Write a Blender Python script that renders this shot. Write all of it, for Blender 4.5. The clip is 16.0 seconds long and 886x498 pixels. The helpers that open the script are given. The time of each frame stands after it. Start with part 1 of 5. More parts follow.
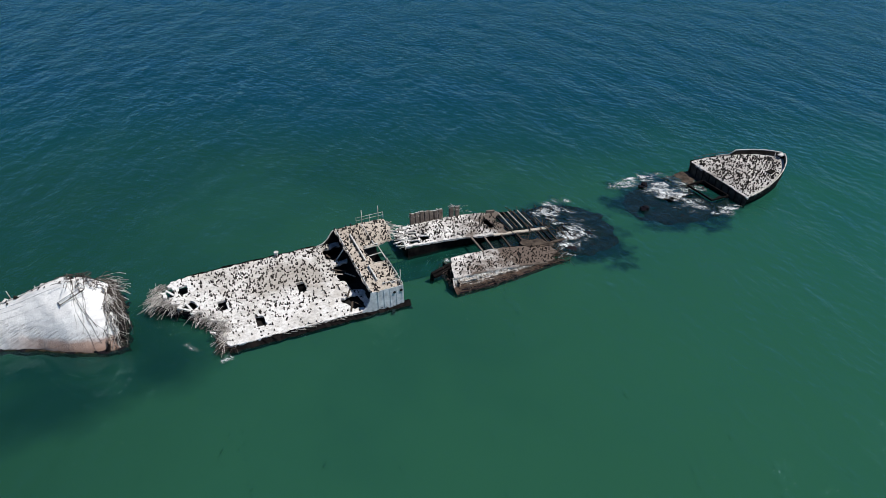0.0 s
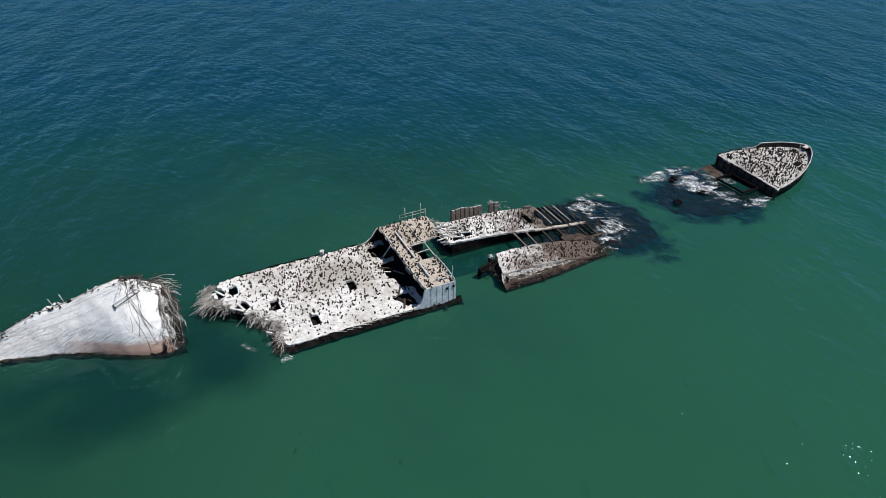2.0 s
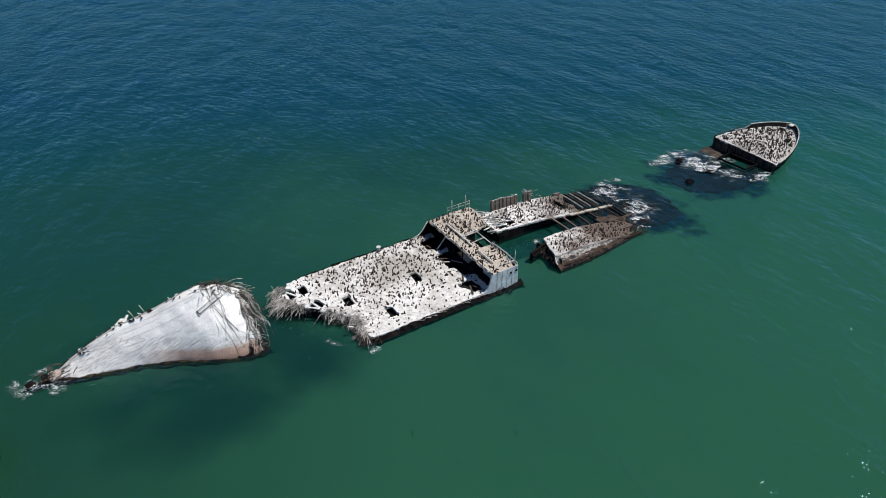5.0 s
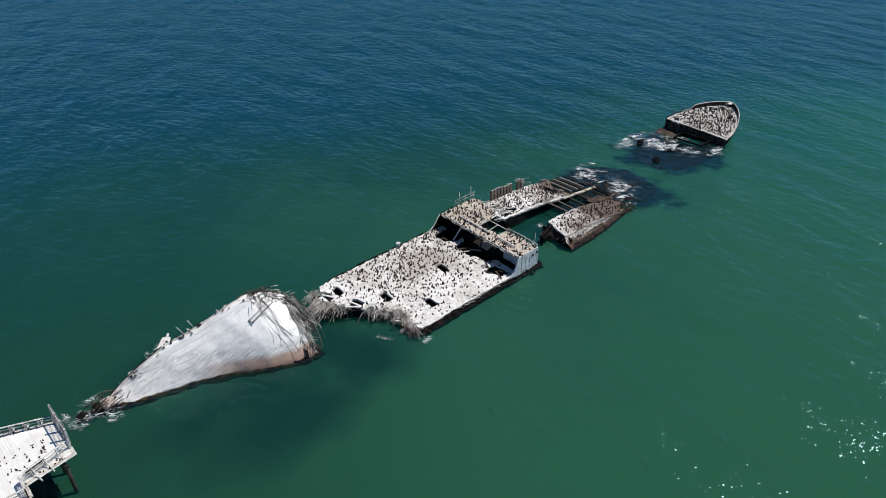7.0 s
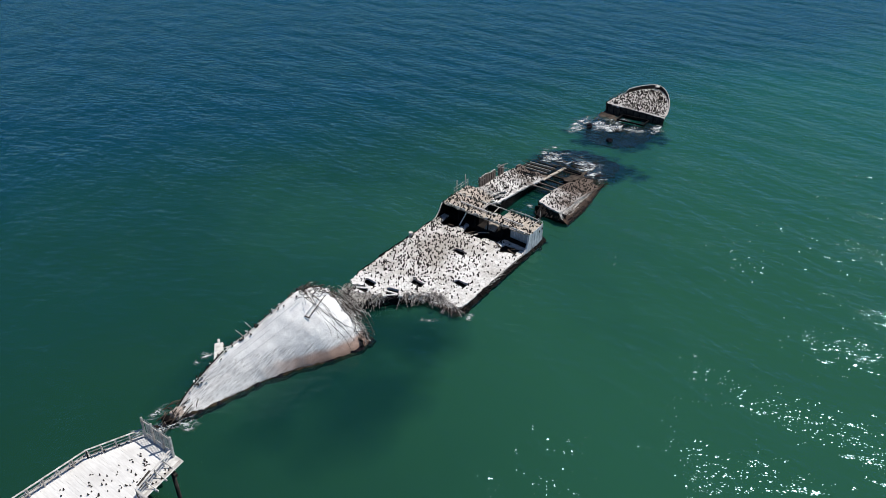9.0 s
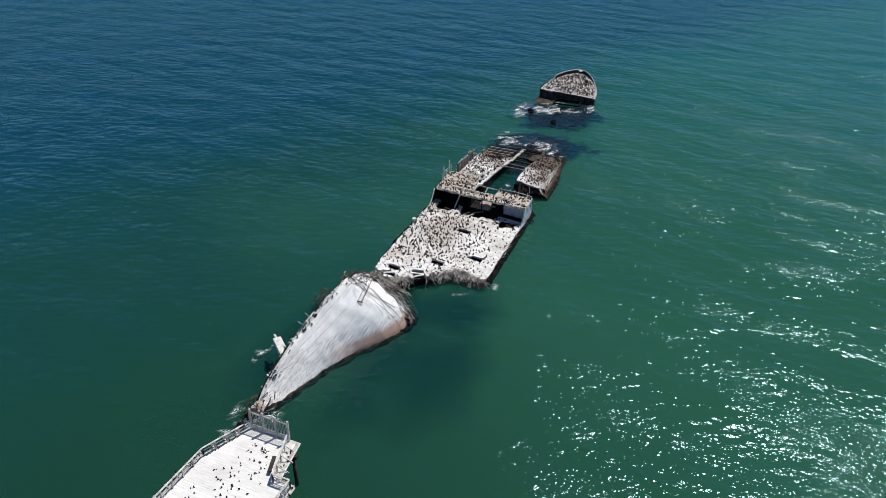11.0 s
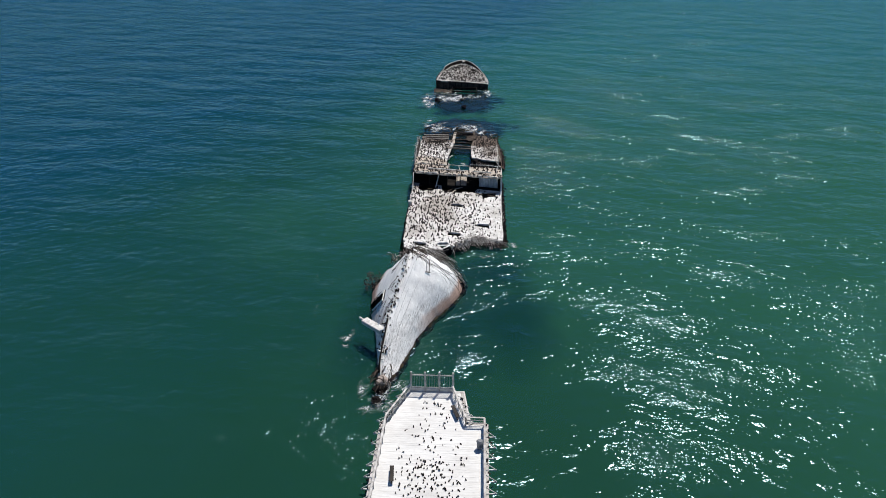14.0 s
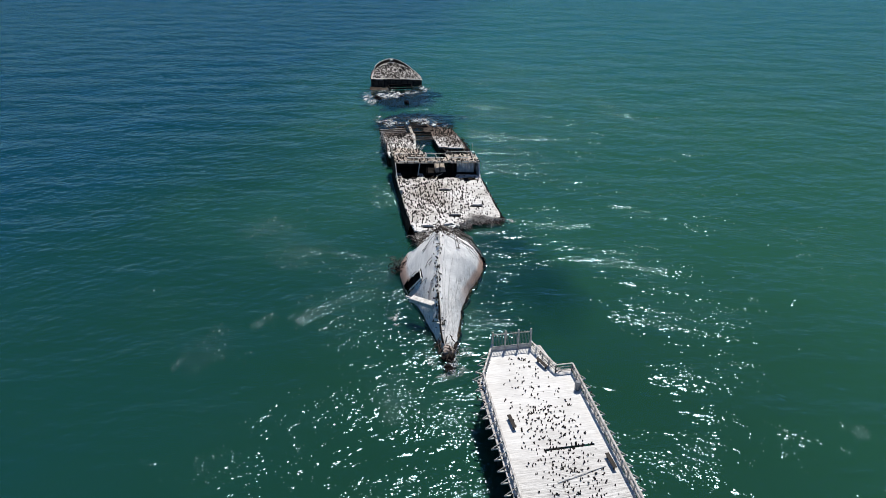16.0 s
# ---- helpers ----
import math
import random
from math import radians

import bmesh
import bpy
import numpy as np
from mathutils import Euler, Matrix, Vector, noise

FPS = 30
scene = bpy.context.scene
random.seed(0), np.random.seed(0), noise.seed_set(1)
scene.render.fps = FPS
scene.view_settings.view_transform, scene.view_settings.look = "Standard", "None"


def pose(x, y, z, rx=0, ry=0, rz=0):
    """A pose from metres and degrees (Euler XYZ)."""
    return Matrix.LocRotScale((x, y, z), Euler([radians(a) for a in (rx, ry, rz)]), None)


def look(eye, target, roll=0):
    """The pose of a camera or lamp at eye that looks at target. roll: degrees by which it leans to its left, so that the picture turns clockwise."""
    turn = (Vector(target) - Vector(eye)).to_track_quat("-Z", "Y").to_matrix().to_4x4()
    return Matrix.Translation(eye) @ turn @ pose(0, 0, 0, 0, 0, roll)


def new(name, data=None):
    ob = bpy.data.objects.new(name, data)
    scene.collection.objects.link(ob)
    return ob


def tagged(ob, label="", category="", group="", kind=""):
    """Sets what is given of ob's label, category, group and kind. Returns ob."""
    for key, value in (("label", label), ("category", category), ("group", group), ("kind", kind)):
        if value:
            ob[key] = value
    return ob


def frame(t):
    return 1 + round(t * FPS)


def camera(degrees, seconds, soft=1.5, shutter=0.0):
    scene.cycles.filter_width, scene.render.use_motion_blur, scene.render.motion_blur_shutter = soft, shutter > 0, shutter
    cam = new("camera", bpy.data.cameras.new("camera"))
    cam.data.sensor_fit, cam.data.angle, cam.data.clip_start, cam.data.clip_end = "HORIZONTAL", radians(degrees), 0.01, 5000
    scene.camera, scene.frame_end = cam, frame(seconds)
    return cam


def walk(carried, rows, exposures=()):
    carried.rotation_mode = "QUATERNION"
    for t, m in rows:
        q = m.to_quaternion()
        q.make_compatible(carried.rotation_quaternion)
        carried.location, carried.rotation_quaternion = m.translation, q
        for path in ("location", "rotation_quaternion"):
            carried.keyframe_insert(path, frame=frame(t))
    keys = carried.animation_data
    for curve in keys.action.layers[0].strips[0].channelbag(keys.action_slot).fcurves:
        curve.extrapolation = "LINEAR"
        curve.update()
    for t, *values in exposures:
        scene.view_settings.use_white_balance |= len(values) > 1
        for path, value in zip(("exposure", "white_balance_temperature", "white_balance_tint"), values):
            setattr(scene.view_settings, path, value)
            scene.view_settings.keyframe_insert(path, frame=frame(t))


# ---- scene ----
cam = camera(66.42, 16.0, 0.7)
# seconds, x, y, z, heading from north to east, pitch, roll
ROWS = [
    (0, -28.36, -72.44, 57.35, 24.40, -32.24, -0.06),
    (1, -32.68, -70.51, 57.23, 25.30, -32.31, -0.06),
    (1.5, -34.96, -69.56, 57.16, 25.76, -32.32, -0.06),
    (2, -37.31, -68.70, 57.20, 26.25, -32.35, -0.07),
    (2.5, -39.80, -67.88, 57.16, 26.85, -32.30, -0.08),
    (3, -42.45, -67.14, 57.14, 27.60, -32.26, -0.12),
    (3.5, -45.33, -66.43, 57.13, 28.55, -32.16, -0.16),
    (4, -48.52, -65.71, 57.08, 29.74, -32.00, -0.22),
    (6.5, -68.81, -57.24, 57.41, 40.78, -31.68, -0.35),
    (7, -73.38, -54.51, 57.15, 43.69, -31.46, -0.25),
    (7.5, -77.98, -51.81, 57.01, 46.59, -31.28, -0.08),
    (8, -82.57, -48.91, 56.89, 49.54, -31.13, 0.12),
    (8.5, -87.06, -45.25, 56.88, 52.74, -31.11, 0.31),
    (9, -91.16, -42.04, 56.80, 55.60, -31.02, 0.45),
    (11.5, -111.01, -22.13, 56.59, 71.02, -30.49, 0.25),
    (12, -114.27, -16.98, 56.17, 74.35, -30.26, 0.12),
    (12.5, -117.31, -11.81, 55.81, 77.59, -30.04, -0.01),
    (13, -120.06, -6.47, 55.39, 80.81, -29.81, -0.12),
    (13.5, -122.43, -1.12, 55.05, 83.92, -29.66, -0.20),
    (14, -124.41, 4.30, 54.71, 86.99, -29.53, -0.26),
    (14.5, -125.94, 9.92, 54.40, 90.12, -29.43, -0.28),
    (15, -127.32, 15.50, 53.89, 93.20, -29.24, -0.26),
    (15.5, -128.29, 21.06, 53.38, 96.24, -29.04, -0.22),
    (16, -129.17, 26.64, 53.02, 99.24, -28.90, -0.16),
]
walk(cam, [(t, pose(x, y, z, 90 + pitch, 0, -head) @ pose(0, 0, 0, 0, 0, roll)) for t, x, y, z, head, pitch, roll in ROWS])

# ---- world and sun ----
SUN_HEAD, SUN_UP = 114.0, 61.0
world = bpy.data.worlds.new("world")
scene.world = world
world.use_nodes = True
wn = world.node_tree.nodes
sky = wn.new("ShaderNodeTexSky")
sky.sky_type = "NISHITA"
sky.sun_disc = False
sky.air_density, sky.dust_density, sky.ozone_density = 1.0, 0.0, 1.5
sky.sun_elevation, sky.sun_rotation = radians(SUN_UP), radians(SUN_HEAD)
wn["Background"].inputs["Strength"].default_value = 0.054
clear = wn.new("ShaderNodeMix")
clear.data_type, clear.blend_type = "RGBA", "MULTIPLY"
clear.inputs[0].default_value = 1.0
clear.inputs[7].default_value = (0.62, 0.88, 1.20, 1)
world.node_tree.links.new(sky.outputs[0], clear.inputs[6])
world.node_tree.links.new(clear.outputs[2], wn["Background"].inputs["Color"])
sun_data = bpy.data.lights.new("sun", "SUN")
sun_data.energy, sun_data.angle, sun_data.color = 4.6, radians(0.53), (1.0, 0.96, 0.90)
sun = new("sun", sun_data)
sun_dir = Vector((math.sin(radians(SUN_HEAD)) * math.cos(radians(SUN_UP)),
                  math.cos(radians(SUN_HEAD)) * math.cos(radians(SUN_UP)), math.sin(radians(SUN_UP))))
sun.matrix_world = look(sun_dir * 200, (0, 0, 0))


# ---- materials ----
class Nodes:
    """A small wrapper that builds a node material step by step."""

    def __init__(self, name):
        self.mat = bpy.data.materials.new(name)
        self.mat.use_nodes = True
        self.tree = self.mat.node_tree
        self.tree.nodes.clear()
        self.out = self.tree.nodes.new("ShaderNodeOutputMaterial")
        self.pos = self.tree.nodes.new("ShaderNodeNewGeometry").outputs["Position"]

    def link(self, a, b):
        if hasattr(a, "links"):
            self.tree.links.new(a, b)
        else:
            b.default_value = a

    def scaled(self, sx, sy, sz, rz=0.0, ry=0.0):
        turn = self.tree.nodes.new("ShaderNodeMapping")
        self.link(self.pos, turn.inputs[0])
        turn.inputs["Rotation"].default_value = (0, radians(ry), radians(rz))
        m = self.tree.nodes.new("ShaderNodeMapping")
        self.link(turn.outputs[0], m.inputs[0])
        m.inputs["Scale"].default_value = (sx, sy, sz)
        return m.outputs[0]

    def noise(self, scale, detail=4.0, rough=0.55, vec=None, dist=0.0):
        n = self.tree.nodes.new("ShaderNodeTexNoise")
        self.link(vec if vec is not None else self.pos, n.inputs["Vector"])
        n.inputs["Scale"].default_value = scale
        n.inputs["Detail"].default_value = detail
        n.inputs["Roughness"].default_value = rough
        n.inputs["Distortion"].default_value = dist
        return n.outputs[0]

    def cells(self, scale, vec=None, feature="F1"):
        n = self.tree.nodes.new("ShaderNodeTexVoronoi")
        n.feature = feature
        self.link(vec if vec is not None else self.pos, n.inputs["Vector"])
        n.inputs["Scale"].default_value = scale
        return n.outputs["Distance"]

    def ramp(self, fac, *stops):
        r = self.tree.nodes.new("ShaderNodeValToRGB")
        e = r.color_ramp.elements
        while len(e) < len(stops):
            e.new(0.5)
        for el, (p, c) in zip(e, stops):
            el.position = p
            el.color = (*(c if isinstance(c, tuple) else (c, c, c)), 1)
        self.link(fac, r.inputs[0])
        return r.outputs[0]

    def mix(self, fac, a, b, mode="MIX"):
        m = self.tree.nodes.new("ShaderNodeMix")
        m.data_type, m.blend_type = "RGBA", mode
        self.link(fac, m.inputs[0])
        for v, s in ((a, m.inputs[6]), (b, m.inputs[7])):
            self.link((*v, 1) if isinstance(v, tuple) else v, s)
        return m.outputs[2]

    def math(self, op, a, b=0.0, c=0.0, clamp=False):
        m = self.tree.nodes.new("ShaderNodeMath")
        m.operation, m.use_clamp = op, clamp
        for v, s in zip((a, b, c), m.inputs):
            self.link(v, s)
        return m.outputs[0]

    def axis(self, i):
        s = self.tree.nodes.new("ShaderNodeSeparateXYZ")
        self.link(self.pos, s.inputs[0])
        return s.outputs[i]

    def random(self):
        return self.tree.nodes.new("ShaderNodeObjectInfo").outputs["Random"]

    def island(self):
        return self.tree.nodes.new("ShaderNodeNewGeometry").outputs["Random Per Island"]

    def bump(self, height, strength=0.5, distance=0.05, normal=None):
        b = self.tree.nodes.new("ShaderNodeBump")
        b.inputs["Strength"].default_value = strength
        b.inputs["Distance"].default_value = distance
        self.link(height, b.inputs["Height"])
        if normal is not None:
            self.link(normal, b.inputs["Normal"])
        return b.outputs[0]

    def surface(self, color, rough=0.8, normal=None, metal=0.0, spec=0.3):
        p = self.tree.nodes.new("ShaderNodeBsdfPrincipled")
        self.link((*color, 1) if isinstance(color, tuple) else color, p.inputs["Base Color"])
        self.link(rough, p.inputs["Roughness"])
        p.inputs["Metallic"].default_value = metal
        p.inputs["Specular IOR Level"].default_value = spec
        if normal is not None:
            self.link(normal, p.inputs["Normal"])
        self.link(p.outputs[0], self.out.inputs[0])
        return self.mat


def guano_deck(name, light, mid, dark, amount, worn=None):
    """Concrete deck whitened by droppings, with grey-brown worn patches and small dark stains."""
    n = Nodes(name)
    big = n.noise(0.16, 5, 0.6)
    fine = n.noise(2.6, 6, 0.7)
    spots = n.cells(1.35, n.scaled(1, 1, 1))
    if worn is not None:
        cx, cy, reach, much = worn
        dx = n.math("MULTIPLY", n.math("SUBTRACT", n.axis(0), cx), 0.6)
        dy = n.math("SUBTRACT", n.axis(1), cy)
        d = n.math("SQRT", n.math("ADD", n.math("MULTIPLY", dx, dx), n.math("MULTIPLY", dy, dy)))
        near = n.math("SUBTRACT", 1.0, n.math("DIVIDE", d, reach), clamp=True)
        big = n.math("ADD", big, n.math("MULTIPLY", near, much))
        big = n.math("ADD", big, n.math("MULTIPLY", n.math("SUBTRACT", n.noise(0.9, 5, 0.65), 0.5), 0.55))
    col = n.ramp(big, (0.46, light), (0.76, mid))
    col = n.mix(n.ramp(fine, (0.45, 0.0), (0.75, amount)), col, dark)
    col = n.mix(n.ramp(spots, (0.10, amount), (0.24, 0.0)), col, dark)
    blot = n.noise(1.1, 6, 0.72)
    col = n.mix(n.ramp(blot, (0.54, 0.0), (0.72, amount * 0.9)), col, mid)
    grit = n.noise(7.0, 6, 0.78)
    col = n.mix(n.ramp(grit, (0.53, 0.0), (0.64, amount * 0.75)), col, mid)
    nor = n.bump(n.math("ADD", n.noise(5.0, 6, 0.7), n.math("MULTIPLY", blot, 0.8)), 0.8, 0.08)
    return n.surface(col, 0.9, nor, 0.0, 0.15)


DECK = guano_deck("guano_concrete", (0.80, 0.785, 0.76), (0.42, 0.39, 0.35), (0.15, 0.135, 0.12), 0.62, (-15.0, 11.0, 8.0, 0.26))
DECK_GREY = guano_deck("patchy_grey_guano", (0.78, 0.755, 0.72), (0.13, 0.10, 0.082), (0.07, 0.058, 0.05), 0.6, (23.5, 3.0, 9.5, 0.55))
DECK_PALE = guano_deck("patchy_pale_guano", (0.80, 0.785, 0.755), (0.13, 0.105, 0.088), (0.09, 0.075, 0.065), 0.5, (20.8, 13.0, 6.5, 0.5))
DECK_WORN = guano_deck("worn_deck_concrete", (0.40, 0.365, 0.325), (0.20, 0.165, 0.14), (0.05, 0.04, 0.035), 0.7)
DECK_BROWN = guano_deck("weathered_concrete_brown", (0.54, 0.475, 0.40), (0.34, 0.29, 0.235), (0.08, 0.07, 0.06), 0.6)
DECK_BOW = guano_deck("grey_guano_concrete", (0.62, 0.60, 0.57), (0.22, 0.20, 0.18), (0.05, 0.046, 0.042), 0.85)


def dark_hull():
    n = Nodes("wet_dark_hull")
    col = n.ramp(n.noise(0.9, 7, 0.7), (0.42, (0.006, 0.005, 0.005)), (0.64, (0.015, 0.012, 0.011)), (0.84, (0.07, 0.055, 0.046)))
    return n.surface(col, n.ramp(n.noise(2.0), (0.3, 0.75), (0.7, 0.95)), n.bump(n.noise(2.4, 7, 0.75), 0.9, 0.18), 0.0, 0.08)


HULL_DARK = dark_hull()


def tide_hull():
    """Side of the fore wreck: pale streaked concrete above, brown growth lower down."""
    n = Nodes("tide_stained_hull")
    streak = n.noise(1.0, 7, 0.72, n.scaled(2.6, 2.6, 0.3))
    strata = n.noise(1.0, 6, 0.7, n.scaled(0.35, 2.0, 3.4))
    up = n.math("ADD", n.axis(2), n.math("MULTIPLY", n.noise(0.7, 5, 0.6), 1.3))
    pale = n.ramp(streak, (0.42, (0.74, 0.71, 0.67)), (0.56, (0.40, 0.35, 0.30)), (0.68, (0.08, 0.06, 0.048)))
    low = n.ramp(n.noise(1.4, 7, 0.7), (0.35, (0.02, 0.015, 0.012)), (0.65, (0.11, 0.065, 0.045)))
    far = n.ramp(n.math("MULTIPLY", n.axis(0), 0.04), (0.60, 0.0), (0.95, 1.0))
    m = n.ramp(n.math("MULTIPLY", up, 0.4), (0.46, 1.0), (0.58, 0.0))
    col = n.mix(n.math("MAXIMUM", m, far), pale, low)
    col = n.mix(n.ramp(strata, (0.52, 0.0), (0.60, 0.8)), col, (0.035, 0.027, 0.022))
    return n.surface(col, 0.85, n.bump(n.math("ADD", n.noise(3.0, 7, 0.75), strata), 0.9, 0.14), 0.0, 0.25)


HULL_TIDE = tide_hull()


def white_hull():
    """The capsized stern: whitewashed plating, grey streaks, a salmon band and dark growth at the tide line."""
    n = Nodes("whitened_stern_hull")
    streak = n.noise(1.0, 7, 0.66, n.scaled(0.14, 1.1, 1.1, 14, 24))
    fine = n.noise(3.0, 6, 0.75, n.scaled(0.10, 1.9, 1.9, 14, 26))
    col = n.ramp(streak, (0.44, (0.88, 0.87, 0.85)), (0.70, (0.68, 0.665, 0.65)))
    col = n.mix(n.ramp(n.noise(0.8, 7, 0.72, n.scaled(0.5, 1.0, 1.0, 14, 24)), (0.52, 0.0), (0.70, 0.35)), col, (0.50, 0.50, 0.50))
    chips = n.noise(3.2, 6, 0.7, n.scaled(0.45, 1.0, 1.0, 20, 30))
    col = n.mix(n.ramp(chips, (0.60, 0.0), (0.68, 0.32)), col, (0.36, 0.34, 0.32))
    col = n.mix(n.ramp(fine, (0.60, 0.0), (0.74, 0.35)), col, (0.34, 0.32, 0.31))
    level = n.math("ADD", n.axis(2), n.math("MULTIPLY", n.noise(0.6, 6, 0.65), 1.1))
    band = n.ramp(n.math("MULTIPLY", level, 0.25), (0.17, 1.0), (0.46, 0.85), (0.62, 0.0))
    along = n.math("MULTIPLY", n.math("ADD", n.axis(0), 60.0), 0.05)
    band = n.math("MULTIPLY", band, n.ramp(n.math("ADD", along, n.math("MULTIPLY", n.noise(0.4, 4, 0.6), 0.3)), (0.55, 0.0), (0.85, 0.95)))
    scour = n.noise(4.0, 7, 0.8, n.scaled(0.11, 2.4, 2.4, 12, 30))
    rub = n.math("MULTIPLY", n.ramp(n.math("MULTIPLY", n.math("ADD", level, n.math("MULTIPLY", n.axis(0), 0.07)), 0.25), (-0.45, 1.0), (0.10, 0.0)), n.ramp(scour, (0.51, 0.0), (0.57, 0.6)))
    col = n.mix(rub, col, (0.11, 0.09, 0.08))
    col = n.mix(band, col, (0.46, 0.27, 0.19))
    wet = n.ramp(n.math("MULTIPLY", level, 0.25), (0.14, 1.0), (0.18, 0.0))
    col = n.mix(wet, col, (0.035, 0.026, 0.018))
    tip = n.math("ADD", n.math("MULTIPLY", n.math("ADD", n.axis(0), 58.3), -0.16), n.math("MULTIPLY", n.math("SUBTRACT", n.noise(1.2, 6, 0.7, n.scaled(0.4, 1.2, 1.2)), 0.5), 1.6))
    col = n.mix(n.ramp(tip, (0.30, 0.0), (0.62, 0.9)), col, (0.06, 0.048, 0.04))
    return n.surface(col, 0.82, n.bump(n.math("ADD", n.noise(2.2, 7, 0.75), n.math("MULTIPLY", n.math("ADD", scour, chips), 0.6)), 0.7, 0.09), 0.0, 0.25)


HULL_WHITE = white_hull()


def simple(name, a, b, scale, rough=0.85, bump=0.5, dist=0.03, island=0.0, rnd=0.0, metal=0.0, lo=0.35, hi=0.68, spec=0.25):
    n = Nodes(name)
    col = n.ramp(n.noise(scale, 6, 0.65), (lo, a), (hi, b))
    if island:
        col = n.mix(n.math("MULTIPLY", n.island(), island), col, b)
    if rnd:
        col = n.mix(n.math("MULTIPLY", n.random(), rnd), col, b)
    return n.surface(col, rough, n.bump(n.noise(scale * 4, 6, 0.7), bump, dist), metal, spec)


# near-black: the shade of openings and interiors is put into this colour
INSIDE = simple("shaded_interior_concrete", (0.030, 0.027, 0.025), (0.010, 0.009, 0.009), 0.8, 0.95, spec=0.03)
REBAR = simple("rusted_rebar", (0.17, 0.135, 0.115), (0.03, 0.024, 0.022), 2.0, 0.95, 0.3, 0.01, island=0.7, spec=0.1)
REBAR_WHITE = simple("whitened_rebar", (0.78, 0.74, 0.69), (0.12, 0.10, 0.085), 0.9, 0.9, 0.3, 0.01, island=0.6, lo=0.44, hi=0.66)
PAINT_GREY = simple("pale_grey_paint", (0.76, 0.77, 0.78), (0.42, 0.43, 0.45), 0.9, 0.6, 0.4, 0.03)
# shaded copy of the pale grey paint, also used for seams
PAINT_DARKER = simple("shaded_grey_paint", (0.33, 0.34, 0.36), (0.16, 0.16, 0.17), 1.0, 0.65, 0.4, 0.03)
WHITE = simple("white_coated_metal", (0.74, 0.73, 0.70), (0.42, 0.40, 0.37), 1.5, 0.7, 0.3, 0.02)
PIPE = simple("whitened_pipe", (0.62, 0.60, 0.56), (0.22, 0.19, 0.16), 1.2, 0.7, 0.3, 0.02)
RUSTWALL = simple("rust_brown_plate", (0.20, 0.165, 0.14), (0.075, 0.055, 0.045), 1.2, 0.85, 0.8, 0.08)
REEF = simple("dark_weedy_reef", (0.006, 0.006, 0.011), (0.024, 0.019, 0.020), 0.9, 0.95, 1.0, 0.2, spec=0.05)
TIMBER_DARK = simple("tarred_timber", (0.05, 0.042, 0.036), (0.02, 0.017, 0.015), 1.5, 0.8, 0.6, 0.03)
TIMBER_RAIL = simple("bleached_timber_rail", (0.74, 0.72, 0.69), (0.30, 0.27, 0.24), 1.6, 0.85, 0.5, 0.02, rnd=0.4)
FENCE_BOARD = simple("grey_green_fence_board", (0.30, 0.33, 0.33), (0.20, 0.225, 0.23), 1.2, 0.75, 0.4, 0.02, rnd=0.5)
CLUMP = simple("dark_bird_lump", (0.012, 0.011, 0.010), (0.04, 0.034, 0.03), 3.0, 0.95, 0.8, 0.05, island=0.4)
WEED = simple("brown_tidal_weed", (0.055, 0.042, 0.026), (0.012, 0.010, 0.008), 1.1, 0.9, 1.0, 0.1, spec=0.1, lo=0.40, hi=0.60)
ROCK = simple("guano_rock", (0.55, 0.47, 0.42), (0.16, 0.12, 0.10), 1.5, 0.9, 0.8, 0.08)
HULL_BROWN = simple("dark_brown_weathered_girder", (0.10, 0.078, 0.062), (0.022, 0.017, 0.014), 0.9, 0.9, 0.8, 0.06, spec=0.1)
BED_DARK = simple("dark_green_bed", (0.012, 0.058, 0.042), (0.008, 0.034, 0.028), 0.5, 1.0, 0.3, 0.02, spec=0.0)
BIN = simple("grey_plastic_bin", (0.22, 0.23, 0.25), (0.16, 0.17, 0.18), 2.0, 0.6, 0.2, 0.01)


def plank_material():
    n = Nodes("bleached_pier_plank")
    grain = n.noise(1.0, 6, 0.65, n.scaled(7.0, 0.7, 1.0))
    patch = n.noise(0.35, 4, 0.6)
    col = n.ramp(grain, (0.38, (0.81, 0.80, 0.775)), (0.80, (0.57, 0.56, 0.54)))
    col = n.mix(n.ramp(patch, (0.48, 0.0), (0.72, 0.45)), col, (0.52, 0.50, 0.47))
    col = n.mix(n.math("MULTIPLY", n.random(), 0.3), col, (0.58, 0.56, 0.53))
    # the landward boards are walked bare: grey grain shows
    bare = n.ramp(n.math("MULTIPLY", n.math("ADD", n.axis(0), n.math("MULTIPLY", n.noise(0.3, 4, 0.6), 8.0)), -0.01), (0.76, 0.0), (0.86, 1.0))
    fibre = n.noise(1.0, 6, 0.75, n.scaled(16.0, 0.5, 1.0))
    col = n.mix(n.math("MULTIPLY", bare, n.ramp(fibre, (0.44, 0.0), (0.60, 0.85))), col, (0.21, 0.20, 0.19))
    return n.surface(col, 0.9, n.bump(grain, 0.5, 0.02), 0.0, 0.2)


PLANK = plank_material()


